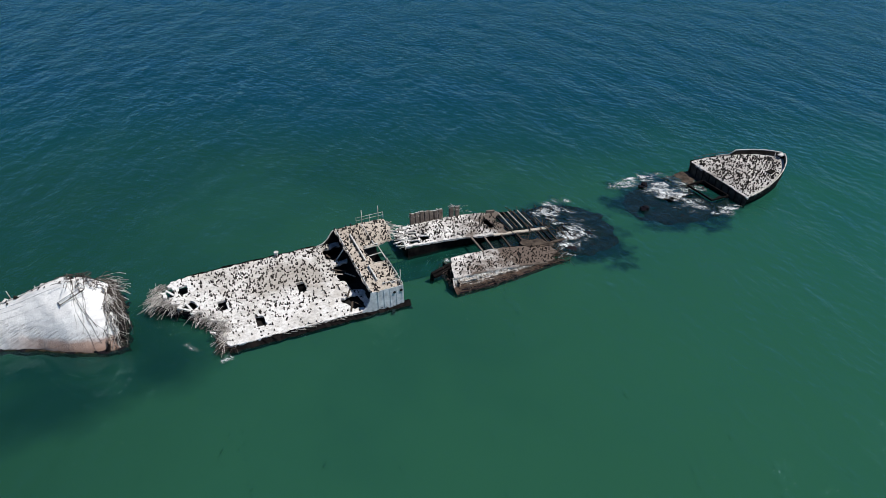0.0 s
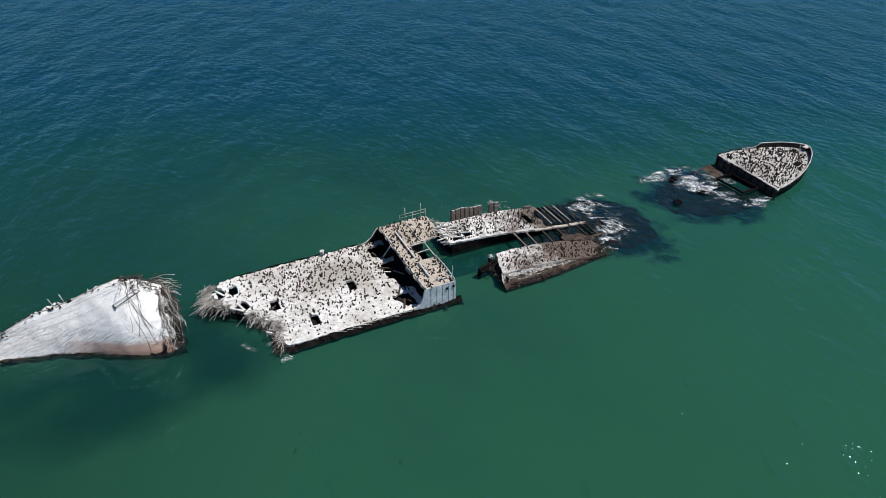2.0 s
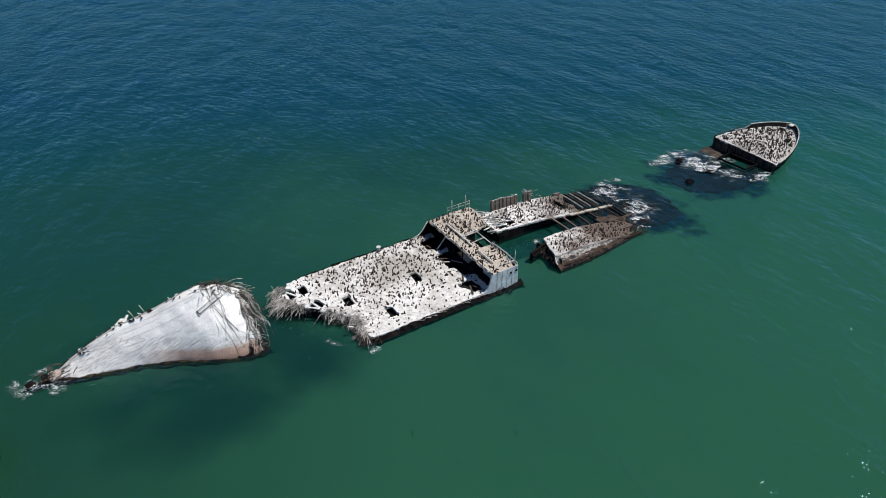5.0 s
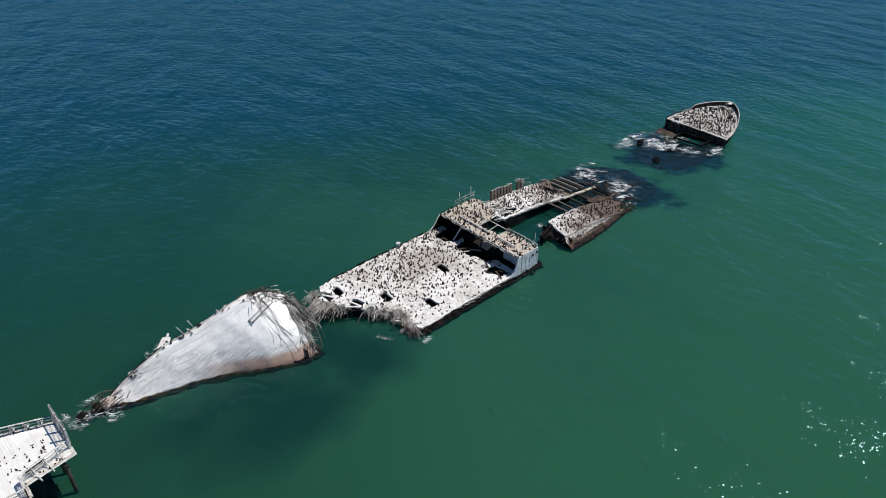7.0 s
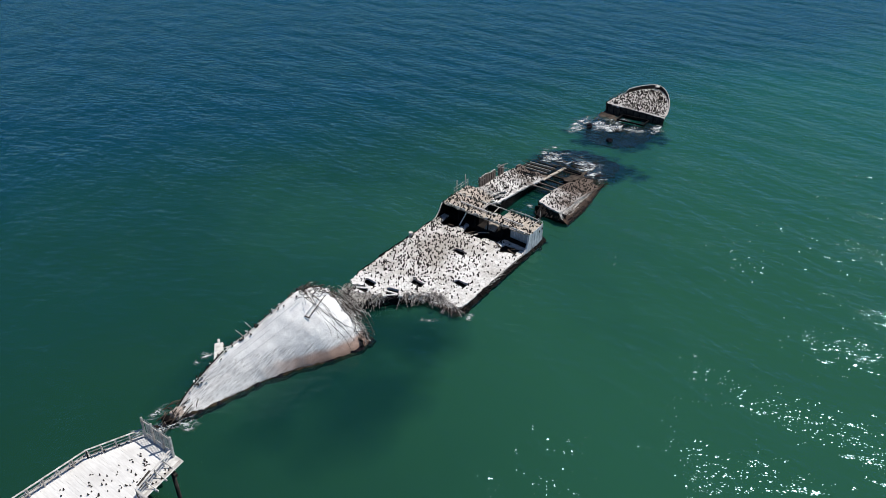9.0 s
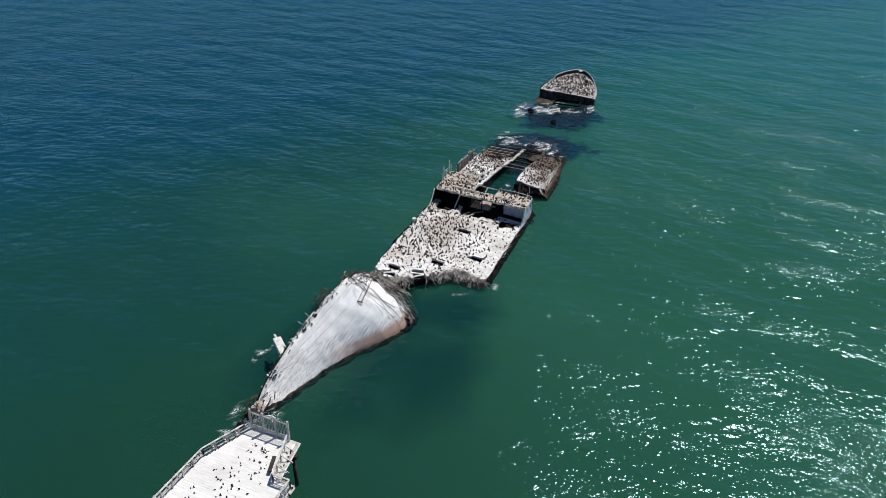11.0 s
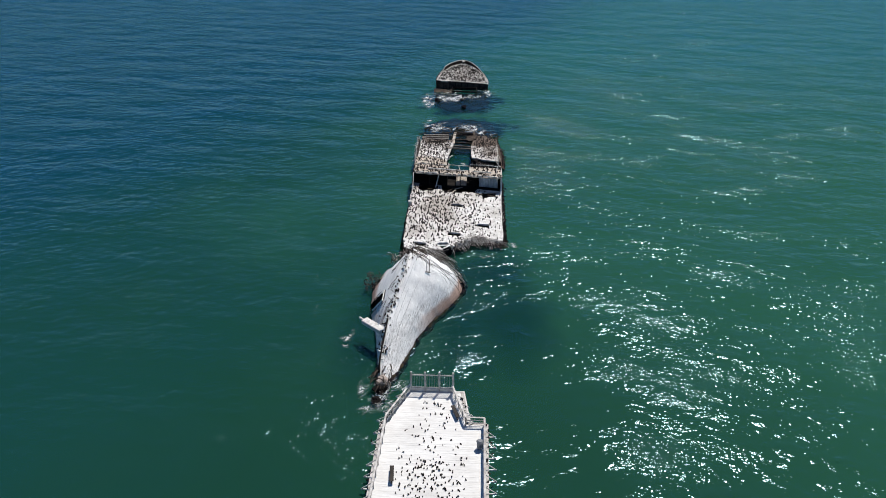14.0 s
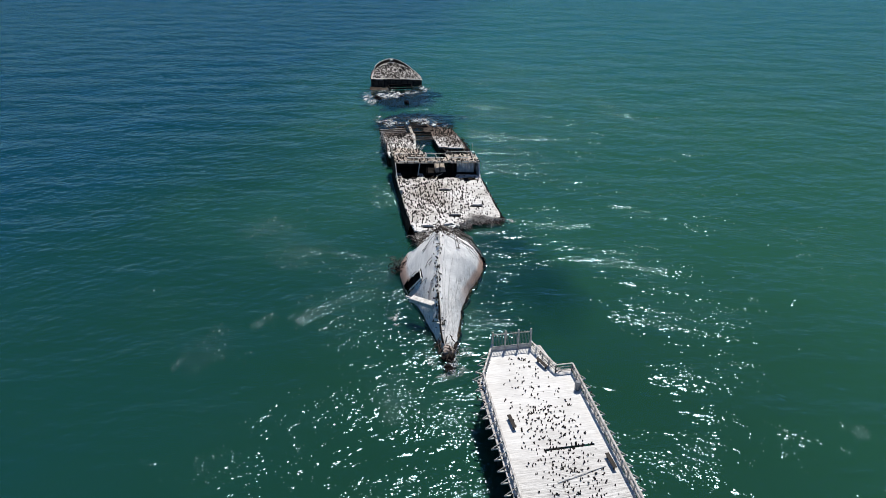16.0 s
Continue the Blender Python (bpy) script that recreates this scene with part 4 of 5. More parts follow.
def capsized_stern():
    s = thing("capsized_stern", (-50, 12, 0), "whitened ship's stern lying on its side in the water", "shipwreck")
    xs = [-63.2 + 0.25 * i for i in range(101)]
    rings = []
    for x in xs:
        tear = max(0.0, (x + 40.2) / 2.0)
        rings.append([(p[0] + tear * (1.3 * wob(k * 0.45, 3.0, 1.0) + 0.5 * wob(k * 1.7, 8.0, 1.0) - 0.3), p[1], p[2]) for k, p in enumerate(stern_ring(x))])
    vs, fs = skin(rings, 0.10, 0.7)
    n = len(rings[0])
    keep = []
    for f in fs:
        i, j = divmod(f[0], n)
        x = xs[i]
        # slanting rectangular opening low on the far face
        q = (j - 21) / 4
        if 21 <= j < 25 and lerp(-48.2, -47.3, q) <= x <= lerp(-46.4, -44.7, q):
            continue
        keep.append(f)
    plain("hull_plating", vs, keep, HULL_WHITE, s, "white streaked hull with a salmon tide band", True)
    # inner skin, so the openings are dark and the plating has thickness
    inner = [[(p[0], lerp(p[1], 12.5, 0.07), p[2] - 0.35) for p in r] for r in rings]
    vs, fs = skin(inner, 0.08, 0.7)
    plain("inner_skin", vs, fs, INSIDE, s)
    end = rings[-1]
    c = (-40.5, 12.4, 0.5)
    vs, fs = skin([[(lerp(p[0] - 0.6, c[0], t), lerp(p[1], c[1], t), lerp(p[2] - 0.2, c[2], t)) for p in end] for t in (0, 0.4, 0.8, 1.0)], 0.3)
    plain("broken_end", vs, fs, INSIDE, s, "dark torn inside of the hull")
    # ridge strip, straight scar lines and bars
    ridge = [(x, curve_at(RIDGE_Y, x), curve_at(RIDGE_Z, x) + 0.02) for x in [-62 + i for i in range(20)]]
    tube("ridge_edge", ridge, 0.07, WHITE, s)
    nub = random.Random(44)
    for _ in range(46):
        x = nub.uniform(-59.5, -43.5)
        y, z = curve_at(RIDGE_Y, x) + nub.uniform(-0.15, 0.35), curve_at(RIDGE_Z, x) + nub.uniform(-0.12, 0.06)
        d = Vector((nub.uniform(-1, 1), nub.uniform(-0.4, 0.9), nub.uniform(-0.3, 0.5))).normalized() * nub.uniform(0.12, 0.32)
        beam("crust_chip", Vector((x, y, z)) - d / 2, Vector((x, y, z)) + d, nub.uniform(0.08, 0.22), nub.uniform(0.05, 0.14), WHITE if nub.random() < 0.85 else HULL_BROWN, s)
    for k in range(6):
        x, j = -51.5 + 1.9 * k, 18 + (k * 3) % 5
        pts = []
        for _ in range(7):
            q = stern_ring(x)[min(24, int(j))]
            pts.append((q[0], q[1] + 0.06, q[2] + 0.06))
            x += nub.uniform(-0.1, 0.55)
            j = max(17, j + nub.choice((-1, 0, 1)))
        tube("crack", pts, 0.03, INSIDE, s, "dark crack in the plating", 5)
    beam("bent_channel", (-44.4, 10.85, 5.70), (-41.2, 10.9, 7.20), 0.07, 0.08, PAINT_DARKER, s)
    beam("bent_channel", (-44.2, 10.45, 5.50), (-41.0, 10.5, 7.00), 0.08, 0.10, REBAR, s)
    beam("bent_channel", (-44.45, 10.95, 5.66), (-44.15, 10.3, 5.40), 0.10, 0.14, REBAR, s)
    # squared fitting that juts from the far side
    fitting = beam("jutting_fitting", (-54.6, 15.7, 2.8), (-52.2, 18.5, 2.7), 1.05, 0.6, WHITE, s, "white squared fitting jutting out", 0.06)
    tube("fitting_pin", [(-52.4, 18.3, 2.7), (-51.7, 19.2, 2.8)], 0.16, WHITE, fitting)
    beam("hatch_coaming", (-47.25, 18.15, 0.95), (-48.2, 16.55, 3.35), 0.34, 0.22, PAINT_GREY, s, "grey rim of the opening")
    beam("hatch_coaming", (-48.25, 16.6, 3.3), (-46.2, 16.55, 3.6), 0.14, 0.14, WHITE, s)
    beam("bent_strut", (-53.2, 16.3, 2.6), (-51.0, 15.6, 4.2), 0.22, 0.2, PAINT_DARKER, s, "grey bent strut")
    slot = [(x, curve_at(RIDGE_Y, x) + 0.16, curve_at(RIDGE_Z, x) + 0.0) for x in [-60.6 + 0.6 * i for i in range(12)]]
    tube("keel_slot", slot, 0.13, INSIDE, s, "dark slot along the keel")
    # stanchions and torn mesh along the ridge
    for i, x in enumerate((-51.2, -49.9)):
        y, z = curve_at(RIDGE_Y, x), curve_at(RIDGE_Z, x)
        tube("stanchion", [(x, y, z - 0.1), (x - 0.5 + 0.1 * i, y + 0.7, z + 0.95)], 0.05, PIPE, s)
    for a, b in (((-58.9, 14.9, 1.3), (-57.2, 15.4, 2.9)), ((-58.3, 15.2, 1.6), (-56.9, 15.6, 3.0)), ((-59.3, 15.2, 1.3), (-57.6, 15.6, 2.8)), ((-57.4, 14.8, 2.4), (-57.1, 16.0, 2.6))):
        tube("bent_rail", [a, b], 0.05, REBAR, s)
    # bars torn from the forward end
    rng = random.Random(21)
    end_pts = stern_ring(-38.7)

    def fwd(lo, hi):
        def f(r):
            t = r.uniform(lo, hi) * (len(end_pts) - 1)
            i = min(int(t), len(end_pts) - 2)
            p = Vector(end_pts[i]).lerp(Vector(end_pts[i + 1]), t - i)
            return p.x + r.uniform(-1.2, 0.4), p.y, max(p.z, 0.0) + r.uniform(-0.25, 0.25)
        return f

    def ontop(r):
        x = r.uniform(-43.6, -39.6)
        y = curve_at(RIDGE_Y, x) + r.gauss(-0.3, 0.8)
        return x, y, curve_at(RIDGE_Z, x) - 0.42 * abs(y - curve_at(RIDGE_Y, x)) + r.uniform(-0.05, 0.2)

    st = sticks(rng, 300, fwd(0.06, 0.62), (0.25, -0.1, -0.7), 0.7, (0.3, 1.1), (0.016, 0.042), 0.3)

    def strands(count, out):
        """Long bars that follow the torn rim from the ridge down towards the water."""
        made = []
        for _ in range(count):
            t, stop = rng.uniform(0.30, 0.62), rng.uniform(0.05, 0.4)
            off, lift, pts = rng.uniform(-0.6, out), rng.uniform(0.0, 0.35), []
            for _ in range(9):
                k = t * (len(end_pts) - 1)
                i = min(int(k), len(end_pts) - 2)
                p = Vector(end_pts[i]).lerp(Vector(end_pts[i + 1]), k - i)
                pts.append((p.x + off, p.y - lift, max(p.z, -0.2) + lift))
                t = max(0.04, t - rng.uniform(0.02, 0.06))
                off += rng.gauss(0.06, 0.22)
                if t < stop:
                    break
            if len(pts) > 2:
                made.append((pts, rng.uniform(0.016, 0.045)))
        return made

    st += strands(34, 1.2)
    st += sticks(rng, 130, lambda r: (r.uniform(-39.8, -37.4), r.uniform(8.5, 14.5), r.uniform(2.0, 5.4)), (0.4, 0.1, -0.2), 0.8, (0.6, 1.6), (0.016, 0.042), 0.3)
    st += sticks(rng, 110, ontop, (0.5, -0.2, 0.12), 0.6, (0.4, 1.5), (0.016, 0.045), 0.35)
    st += sticks(rng, 260, lambda r: (r.uniform(-41.5, -38.5), r.uniform(14.5, 20.2), r.uniform(0.0, 1.8)), (0.2, 0.3, 0.3), 0.8, (0.3, 1.1), (0.025, 0.055), 0.5)
    vs, fs = tube_lists(st, 5)
    tagged(plain("torn_rebar", vs, fs, REBAR, s, "tangle of rusty reinforcing bars"), kind="stuff")
    st = strands(26, 1.0)
    vs, fs = tube_lists(st, 5)
    tagged(plain("pale_rebar", vs, fs, REBAR_WHITE, s, "whitened reinforcing bars"), kind="stuff")
    def jut(r):
        return r.uniform(-40.2, -38.6), r.uniform(12.6, 16.2), r.uniform(3.4, 5.2)

    st = sticks(rng, 40, jut, (1.0, 0.2, -0.12), 0.28, (1.4, 3.2), (0.016, 0.04), 0.3)
    st += sticks(rng, 60, fwd(0.10, 0.60), (0.5, 0.1, -0.75), 0.45, (0.8, 2.4), (0.014, 0.036), 0.1)
    vs, fs = tube_lists(st, 5)
    tagged(plain("pale_rebar", vs, fs, REBAR_WHITE, s, "whitened bars swept forward from the break"), kind="stuff")
    st = sticks(rng, 90, jut, (1.0, 0.15, -0.25), 0.4, (1.0, 2.8), (0.016, 0.04), 0.35)
    st += sticks(rng, 80, fwd(0.10, 0.60), (0.7, 0.1, -0.6), 0.55, (0.8, 2.2), (0.014, 0.036), 0.15)
    vs, fs = tube_lists(st, 5)
    tagged(plain("torn_rebar", vs, fs, REBAR, s, "rusty bars swept forward from the break"), kind="stuff")
    heap = [[(lerp(-40.0, -36.8, i / 10), lerp(5.4, 19.5, j / 20), lerp(curve_at(RIDGE_Z, -40) * (1 - abs(j / 20 - 0.5) * 1.9) * 0.8, -0.8, (i / 10) ** 0.7)) for i in range(11)] for j in range(21)]
    vs, fs = skin(heap, 0.9, 1.1)
    plain("torn_heap", vs, fs, HULL_DARK, s, "dark mass of torn concrete and bars")
    # long bars draped down the near face
    drapes = []
    for k in range(7):
        x = rng.uniform(-43.0, -41.6)
        slip = (-0.9, 0.1, 0.6, 0.9, 1.3, 2.4, 3.0)[k] + rng.uniform(-0.3, 0.3)
        low = 16 - rng.uniform(9.0, 14.0)
        pts = []
        for j in range(9):
            t = j / 8
            xx = x + slip * t * t + 0.22 * math.sin(j * 1.1 + k * 1.7)
            r = stern_ring(min(xx, -38.4))
            q = lerp(16.0, low, t)
            p = Vector(r[int(q)]).lerp(Vector(r[min(16, int(q) + 1)]), q - int(q))
            pts.append((xx, p.y - 0.03, p.z + 0.03))
        drapes.append((pts, rng.uniform(0.012, 0.022)))
    vs, fs = tube_lists(drapes, 5)
    tagged(plain("draped_rebar", vs, fs, REBAR, s, "rusty bars hanging down the hull"), kind="stuff")
    tipst = sticks(rng, 70, lambda r: (r.uniform(-62.8, -58.5), r.uniform(14.2, 15.9), r.uniform(0.1, 1.4)), (-0.6, 0.0, -0.2), 0.5, (0.5, 1.8), (0.03, 0.07), 0.25)
    vs, fs = tube_lists(tipst, 5)
    tagged(plain("splintered_tip", vs, fs, HULL_BROWN, s, "dark splintered ribs at the tip"), kind="stuff")
    # plate seams along the near face
    for x0, x1, t0, t1 in ((-60.0, -43.6, 0.86, 0.90), (-58.5, -48.0, 0.74, 0.81), (-59.5, -51.0, 0.45, 0.50), (-56.0, -45.5, 0.60, 0.71), (-60.5, -54.5, 0.28, 0.31), (-53.0, -48.5, 0.34, 0.41)):
        pts = []
        for i in range(25):
            x, t = lerp(x0, x1, i / 24), lerp(t0, t1, i / 24) * 14
            ring, j = stern_ring(x), int(t)
            p = Vector(ring[2 + j]).lerp(Vector(ring[3 + j]), t - j)
            pts.append((p.x, p.y - 0.01, p.z + 0.01 + 0.05 * wob(x * 1.3, t1 * 9)))
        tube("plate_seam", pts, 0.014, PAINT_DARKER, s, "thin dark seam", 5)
    # weedy foot along the waterline
    foot = [[(x, yn + 0.25, 0.16), (x, yn - 0.02, 0.12), (x, yn - 0.12, 0.0), (x, yn - 0.1, -1.4)] for x, yn in [(q, curve_at(NEAR_WATER, q)) for q in [-63 + 0.15 * i for i in range(157)]]]
    vs, fs = skin(foot, 0.22, 0.9)
    plain("weedy_foot", vs, fs, WEED, s, "dark weed along the waterline", True)
    # dark rubble skirt just under the surface beside the hull
    skirt = []
    for i in range(120):
        x = -64.5 + 0.225 * i
        yn, out = curve_at(NEAR_WATER, max(x, -63.2)), 0.75 + 0.5 * wob(x, 3.0, 1.0, 0.7)
        skirt.append([(x, yn + 0.3 - out * k / 6, lerp(0.14, -0.25, (k / 6) ** 1.5) - (1.2 if k == 6 else 0) + 0.12 * wob(x * 2.3, k * 1.9)) for k in range(7)])
    vs, fs = skin(skirt, 0.25, 1.1)
    plain("rubble_skirt", vs, fs, REEF, s, "dark weedy rubble along the waterline")
    return s


capsized_stern()


def boulder(x, y, z, r, seed, material, label):
    bm = bmesh.new()
    bmesh.ops.create_icosphere(bm, subdivisions=3, radius=r)
    for v in bm.verts:
        k = 1 + 0.5 * wob(v.co.x / r + seed, v.co.y / r, v.co.z / r, 1.1) + 0.15 * wob(v.co.x / r, v.co.y / r + seed, v.co.z / r, 3)
        v.co *= k
        v.co.z *= 0.7
        v.co += Vector((x, y, z))
    return tagged(part("boulder", bm, material), label, "rock", "rocks by the wreck")


boulder(-61.6, 14.9, 0.55, 0.75, 1, ROCK, "pale droppings-stained rock lump at the stern tip")
boulder(-62.6, 15.2, 0.05, 0.8, 2, HULL_DARK, "dark wet rock at the stern tip")
boulder(-64.3, 15.4, -0.15, 0.7, 3, HULL_DARK, "dark wet rock awash at the stern tip")
boulder(46.7, 7.7, 0.1, 0.75, 4, REEF, "black rock stump standing out of the water")
boulder(52.6, 15.1, 0.1, 0.65, 5, REEF, "black rock stump awash")
boulder(51.6, 14.6, 0.0, 0.5, 6, REEF, "black rock stump awash")


# ---- fore section, half sunk ----
def fore_z(x, y=0.0):
    t = max(0.0, min(1.0, (x - 9) / 20))
    return 1.62 - 1.65 * t * t * (3 - 2 * t) + 0.012 * y


def fore_section():
    w = thing("fore_wreck", (14, 8, 0), "half-sunk concrete fore section with open hatches and bare beams", "shipwreck")
    far = [(3.4, 16.4), (3.0, 10.6), (9.0, 10.0), (16, 9.3), (20.5, 9.5), (20.2, 10.6), (21.0, 12.0), (20.2, 13.4), (21.2, 15.0), (22.4, 16.0), (22.2, 16.6), (14, 16.7)]
    holes = [rect(4.8, 12.0, 1.5, 1.8), rect(6.7, 12.2, 1.4, 1.7), rect(5.2, 14.2, 1.8, 1.2), rect(18.6, 12.9, 1.1, 3.0)]
    vs, fs = slab(far, holes, lambda x, y: fore_z(x, y) + 0.1, 0.28, 0.25, 0.07, 0.04)
    plain("deck_strip", vs, fs, DECK_PALE, w, "white droppings-covered deck strip")
    near = [(6.4, 0.1), (22.5, -0.25), (23.6, 0.4), (24.0, 1.6), (25.4, 2.2), (25.0, 3.6), (26.2, 4.4), (24.4, 4.7), (19, 5.2), (16.0, 5.4), (8.2, 5.2), (7.2, 3.0)]
    vs, fs = slab(near, [], lambda x, y: fore_z(x, y) - 0.05, 0.3, 0.25, 0.09, 0.05)
    plain("deck_strip", vs, fs, DECK_GREY, w, "grey-white droppings-covered deck strip")
    xs = [6.0 + 0.5 * i for i in range(39)]
    rings = [[(x, 0.15 - 0.02 * (x - 6) - d * max(0.12, fore_z(x) / 1.6), fore_z(x) * f + g) for d, f, g in ((0, 1, 0.02), (0.16, 0.94, 0), (0.30, 0.72, 0), (0.46, 0.50, 0), (0.95, 0.32, 0), (1.5, 0.13, 0), (1.85, 0, 0.0), (1.8, 0, -0.6), (1.4, 0, -2.4))] for x in xs]
    vs, fs = skin(rings, 0.16, 0.8)
    plain("hull_side", vs, fs, HULL_TIDE, w, "pale streaked hull side, brown below")
    vs, fs = skin([[(x, 0.35 - 0.02 * (x - 6), fore_z(x) - 0.05), (x, 0.3 - 0.02 * (x - 6), fore_z(x) + 0.06), (x, 0.0 - 0.02 * (x - 6), fore_z(x) + 0.06), (x, -0.08 - 0.02 * (x - 6), fore_z(x) - 0.1)] for x in [6.4 + 0.4 * i for i in range(40)]], 0.14, 1.4)
    plain("deck_edge", vs, fs, DECK_GREY, w, "pale worn deck edge")
    rng = random.Random(33)
    # layered ledges that run along the side, broken into lengths
    for d, f in ((0.40, 0.62), (0.62, 0.44), (1.05, 0.29), (1.35, 0.18), (1.72, 0.06)):
        x = 6.3 + rng.uniform(0, 0.8)
        while x < 22.5:
            run = rng.uniform(1.2, 4.2)
            line = [[(u, 0.15 - 0.02 * (u - 6) - (d + a) * max(0.12, fore_z(u) / 1.6), fore_z(u) * f + b) for a, b in ((-0.1, 0.03), (0.06, 0.06), (0.17, 0.0), (0.02, -0.10))] for u in [x + run * k / 10 for k in range(11)]]
            vs, fs = skin(line, 0.10, 1.6)
            plain("side_ledge", vs, fs, HULL_TIDE if f > 0.5 else HULL_BROWN if f > 0.2 else REEF, w, "brown layered ledge")
            x += run + rng.uniform(0.1, 0.9)
    for i in range(11):
        x = 6.8 + i * 1.25 + rng.uniform(-0.3, 0.3)
        ln = rng.uniform(0.25, 0.5) * fore_z(x)
        beam("side_rib", (x, -0.30 - 0.02 * (x - 6), fore_z(x) - 0.02), (x + rng.uniform(-0.1, 0.1), -0.36 - 0.30 * (ln / 1.6), fore_z(x) - ln), 0.09, 0.05, HULL_TIDE, w)
    for y, x0, x1 in ((10.2, 3.2, 24), (5.3, 8.2, 24), (16.6, 3.4, 26)):
        vs, fs = skin([[(lerp(x0, x1, i / 36), y + 0.02 * j, lerp(fore_z(lerp(x0, x1, i / 36)) + 0.02, -2.4, j / 4)) for j in range(5)] for i in range(37)], 0.14, 0.9)
        plain("hatch_side", vs, fs, HULL_DARK, w, "dark wet hatch side")
    for x, y0, y1 in ((3.5, 10.2, 16.5), (6.8, -0.9, 5.2)):
        vs, fs = skin([[(x, lerp(y0, y1, i / 10), lerp(1.3, -2.4, j / 4)) for j in range(5)] for i in range(11)], 0.2)
        plain("end_wall", vs, fs, INSIDE, w)
    # cross beams over the open hatch
    for x in (15.6, 18.6, 21.4):
        beam("cross_beam", (x, 4.8, fore_z(x) - 0.15), (x + 0.4, 9.8, fore_z(x) - 0.05), 0.26, 0.3, HULL_BROWN if x > 17 else RUSTWALL, w)
    for i in range(13):
        if i in (8, 11):
            continue
        x = 21.0 + i * 0.95 + 0.3 * wob(i, 4.0)
        beam("awash_rib", (x, 10.6, fore_z(x) + 0.10 - 0.015 * i), (x + 0.5 + 0.4 * wob(i, 2.0), 16.6 - 1.2 * abs(wob(i, 9.0)), fore_z(x) - 0.02 - 0.03 * i), 0.22 + 0.10 * wob(i, 7.0), 0.2, DECK_WORN if i < 7 and i % 2 else HULL_BROWN if i % 3 else REEF, w)
    for i in range(6):
        if i == 3:
            continue
        x = 25.2 + i * 0.95
        beam("awash_rib", (x, 4.6 + 0.6 * wob(i, 5.0), fore_z(x) + 0.06), (x + 0.4 + 0.5 * wob(i, 3.0), 8.8, fore_z(x) + 0.04), 0.16 + 0.08 * wob(i, 1.0), 0.24, REEF if i % 2 else HULL_BROWN, w)
    # two long girders, each broken into slightly turned lengths
    for run, wide in ((((17.5, 9.35), (21.2, 9.45), (24.6, 9.35), (27.9, 9.25)), 0.62), (((22.0, 4.7), (25.6, 4.75), (28.6, 5.0)), 0.5)):
        for k, (p, q) in enumerate(zip(run, run[1:])):
            beam("long_girder", (p[0] + 0.1, p[1] + 0.08 * wob(k, 1.0), fore_z(p[0]) + 0.07 - 0.02 * k), (q[0] - 0.1, q[1], fore_z(q[0]) + 0.04 - 0.03 * k), wide * (1 + 0.3 * wob(k, 4.0)), 0.24, DECK_BROWN if wide > 0.6 else HULL_BROWN, w, "weathered girder, half awash", 0.03)
    # worn brown remains of the deck between the girders
    left = [(20.6, 5.2), (22.0, 4.4), (24.6, 3.9), (26.2, 4.6), (25.0, 5.6), (24.2, 6.6), (22.6, 6.4), (21.6, 7.2), (20.9, 6.4)]
    vs, fs = slab(left, [], lambda x, y: fore_z(x, y) + 0.02, 0.22, 0.25, 0.2, 0.08)
    plain("deck_remnant", vs, fs, HULL_BROWN, w, "brown worn remains of the deck")
    for a, b in (((3.7, 12.3), (5.8, 11.7)), ((5.9, 12.9), (7.5, 12.3)), ((4.2, 14.6), (6.3, 13.9)), ((3.4, 11.0), (1.8, 11.6)), ((3.3, 12.6), (1.6, 12.3))):
        beam("bare_beam", (*a, fore_z(5) + 0.15), (*b, fore_z(5) + 0.18), 0.2, 0.2, DECK, w)
    # standing plates on the far edge: one torn wall, a gap, a shorter piece
    for i, x in enumerate((6.55, 7.38, 8.21, 9.04, 9.87, 10.70, 11.53, 13.55, 14.60)):
        bm = bmesh.new()
        top = 3.85 - 0.085 * (x - 6.5) + 0.4 * wob(x, 1.0, 2.0, 1.9)
        m = [(x - 0.42, 16.5), (x - 0.40, 16.66), (x + 0.39, 16.68), (x + 0.42, 16.5), (x + 0.26, 16.36), (x - 0.26, 16.34)]
        a = [bm.verts.new((u, v, 1.1)) for u, v in m]
        b = [bm.verts.new((u + 0.05 * wob(u, v), v + 0.12, top + 0.35 * wob(u * 3, v))) for u, v in m]
        bm.faces.new(list(reversed(a)))
        bm.faces.new(b)
        for k in range(6):
            bm.faces.new((a[k], a[(k + 1) % 6], b[(k + 1) % 6], b[k]))
        plate = part("standing_plate", bm, RUSTWALL, w, "rust-brown upright plate")
        beam("crusted_top", (x - 0.3, 16.64, top + 0.06), (x + 0.3, 16.66, top + 0.03), 0.16, 0.06, DECK, plate, "white crusted top", 0.02)
    vs, fs = skin([[(lerp(14.8, 31.0, i / 24), lerp(4.6, 16.2, j / 14), -0.16) for i in range(25)] for j in range(15)], 0.25, 0.8)
    plain("sunken_hold", vs, fs, REEF, w, "dark hold floor just under water")
    # dark green sheet added just above the bed to darken the hatch water
    vs, fs = skin([[(lerp(-1.4, 15.6, i / 12), lerp(5.0, 10.4, j / 6), -0.42) for i in range(13)] for j in range(7)], 0.05, 0.8)
    plain("hatch_floor", vs, fs, BED_DARK, w, "dark green sheet under the hatch water")
    beam("cross_deck", (13.6, 5.0, fore_z(13.6) - 0.02), (13.8, 9.6, fore_z(13.8) + 0.05), 0.32, 0.25, RUSTWALL, w, "weathered cross beam", 0.04)
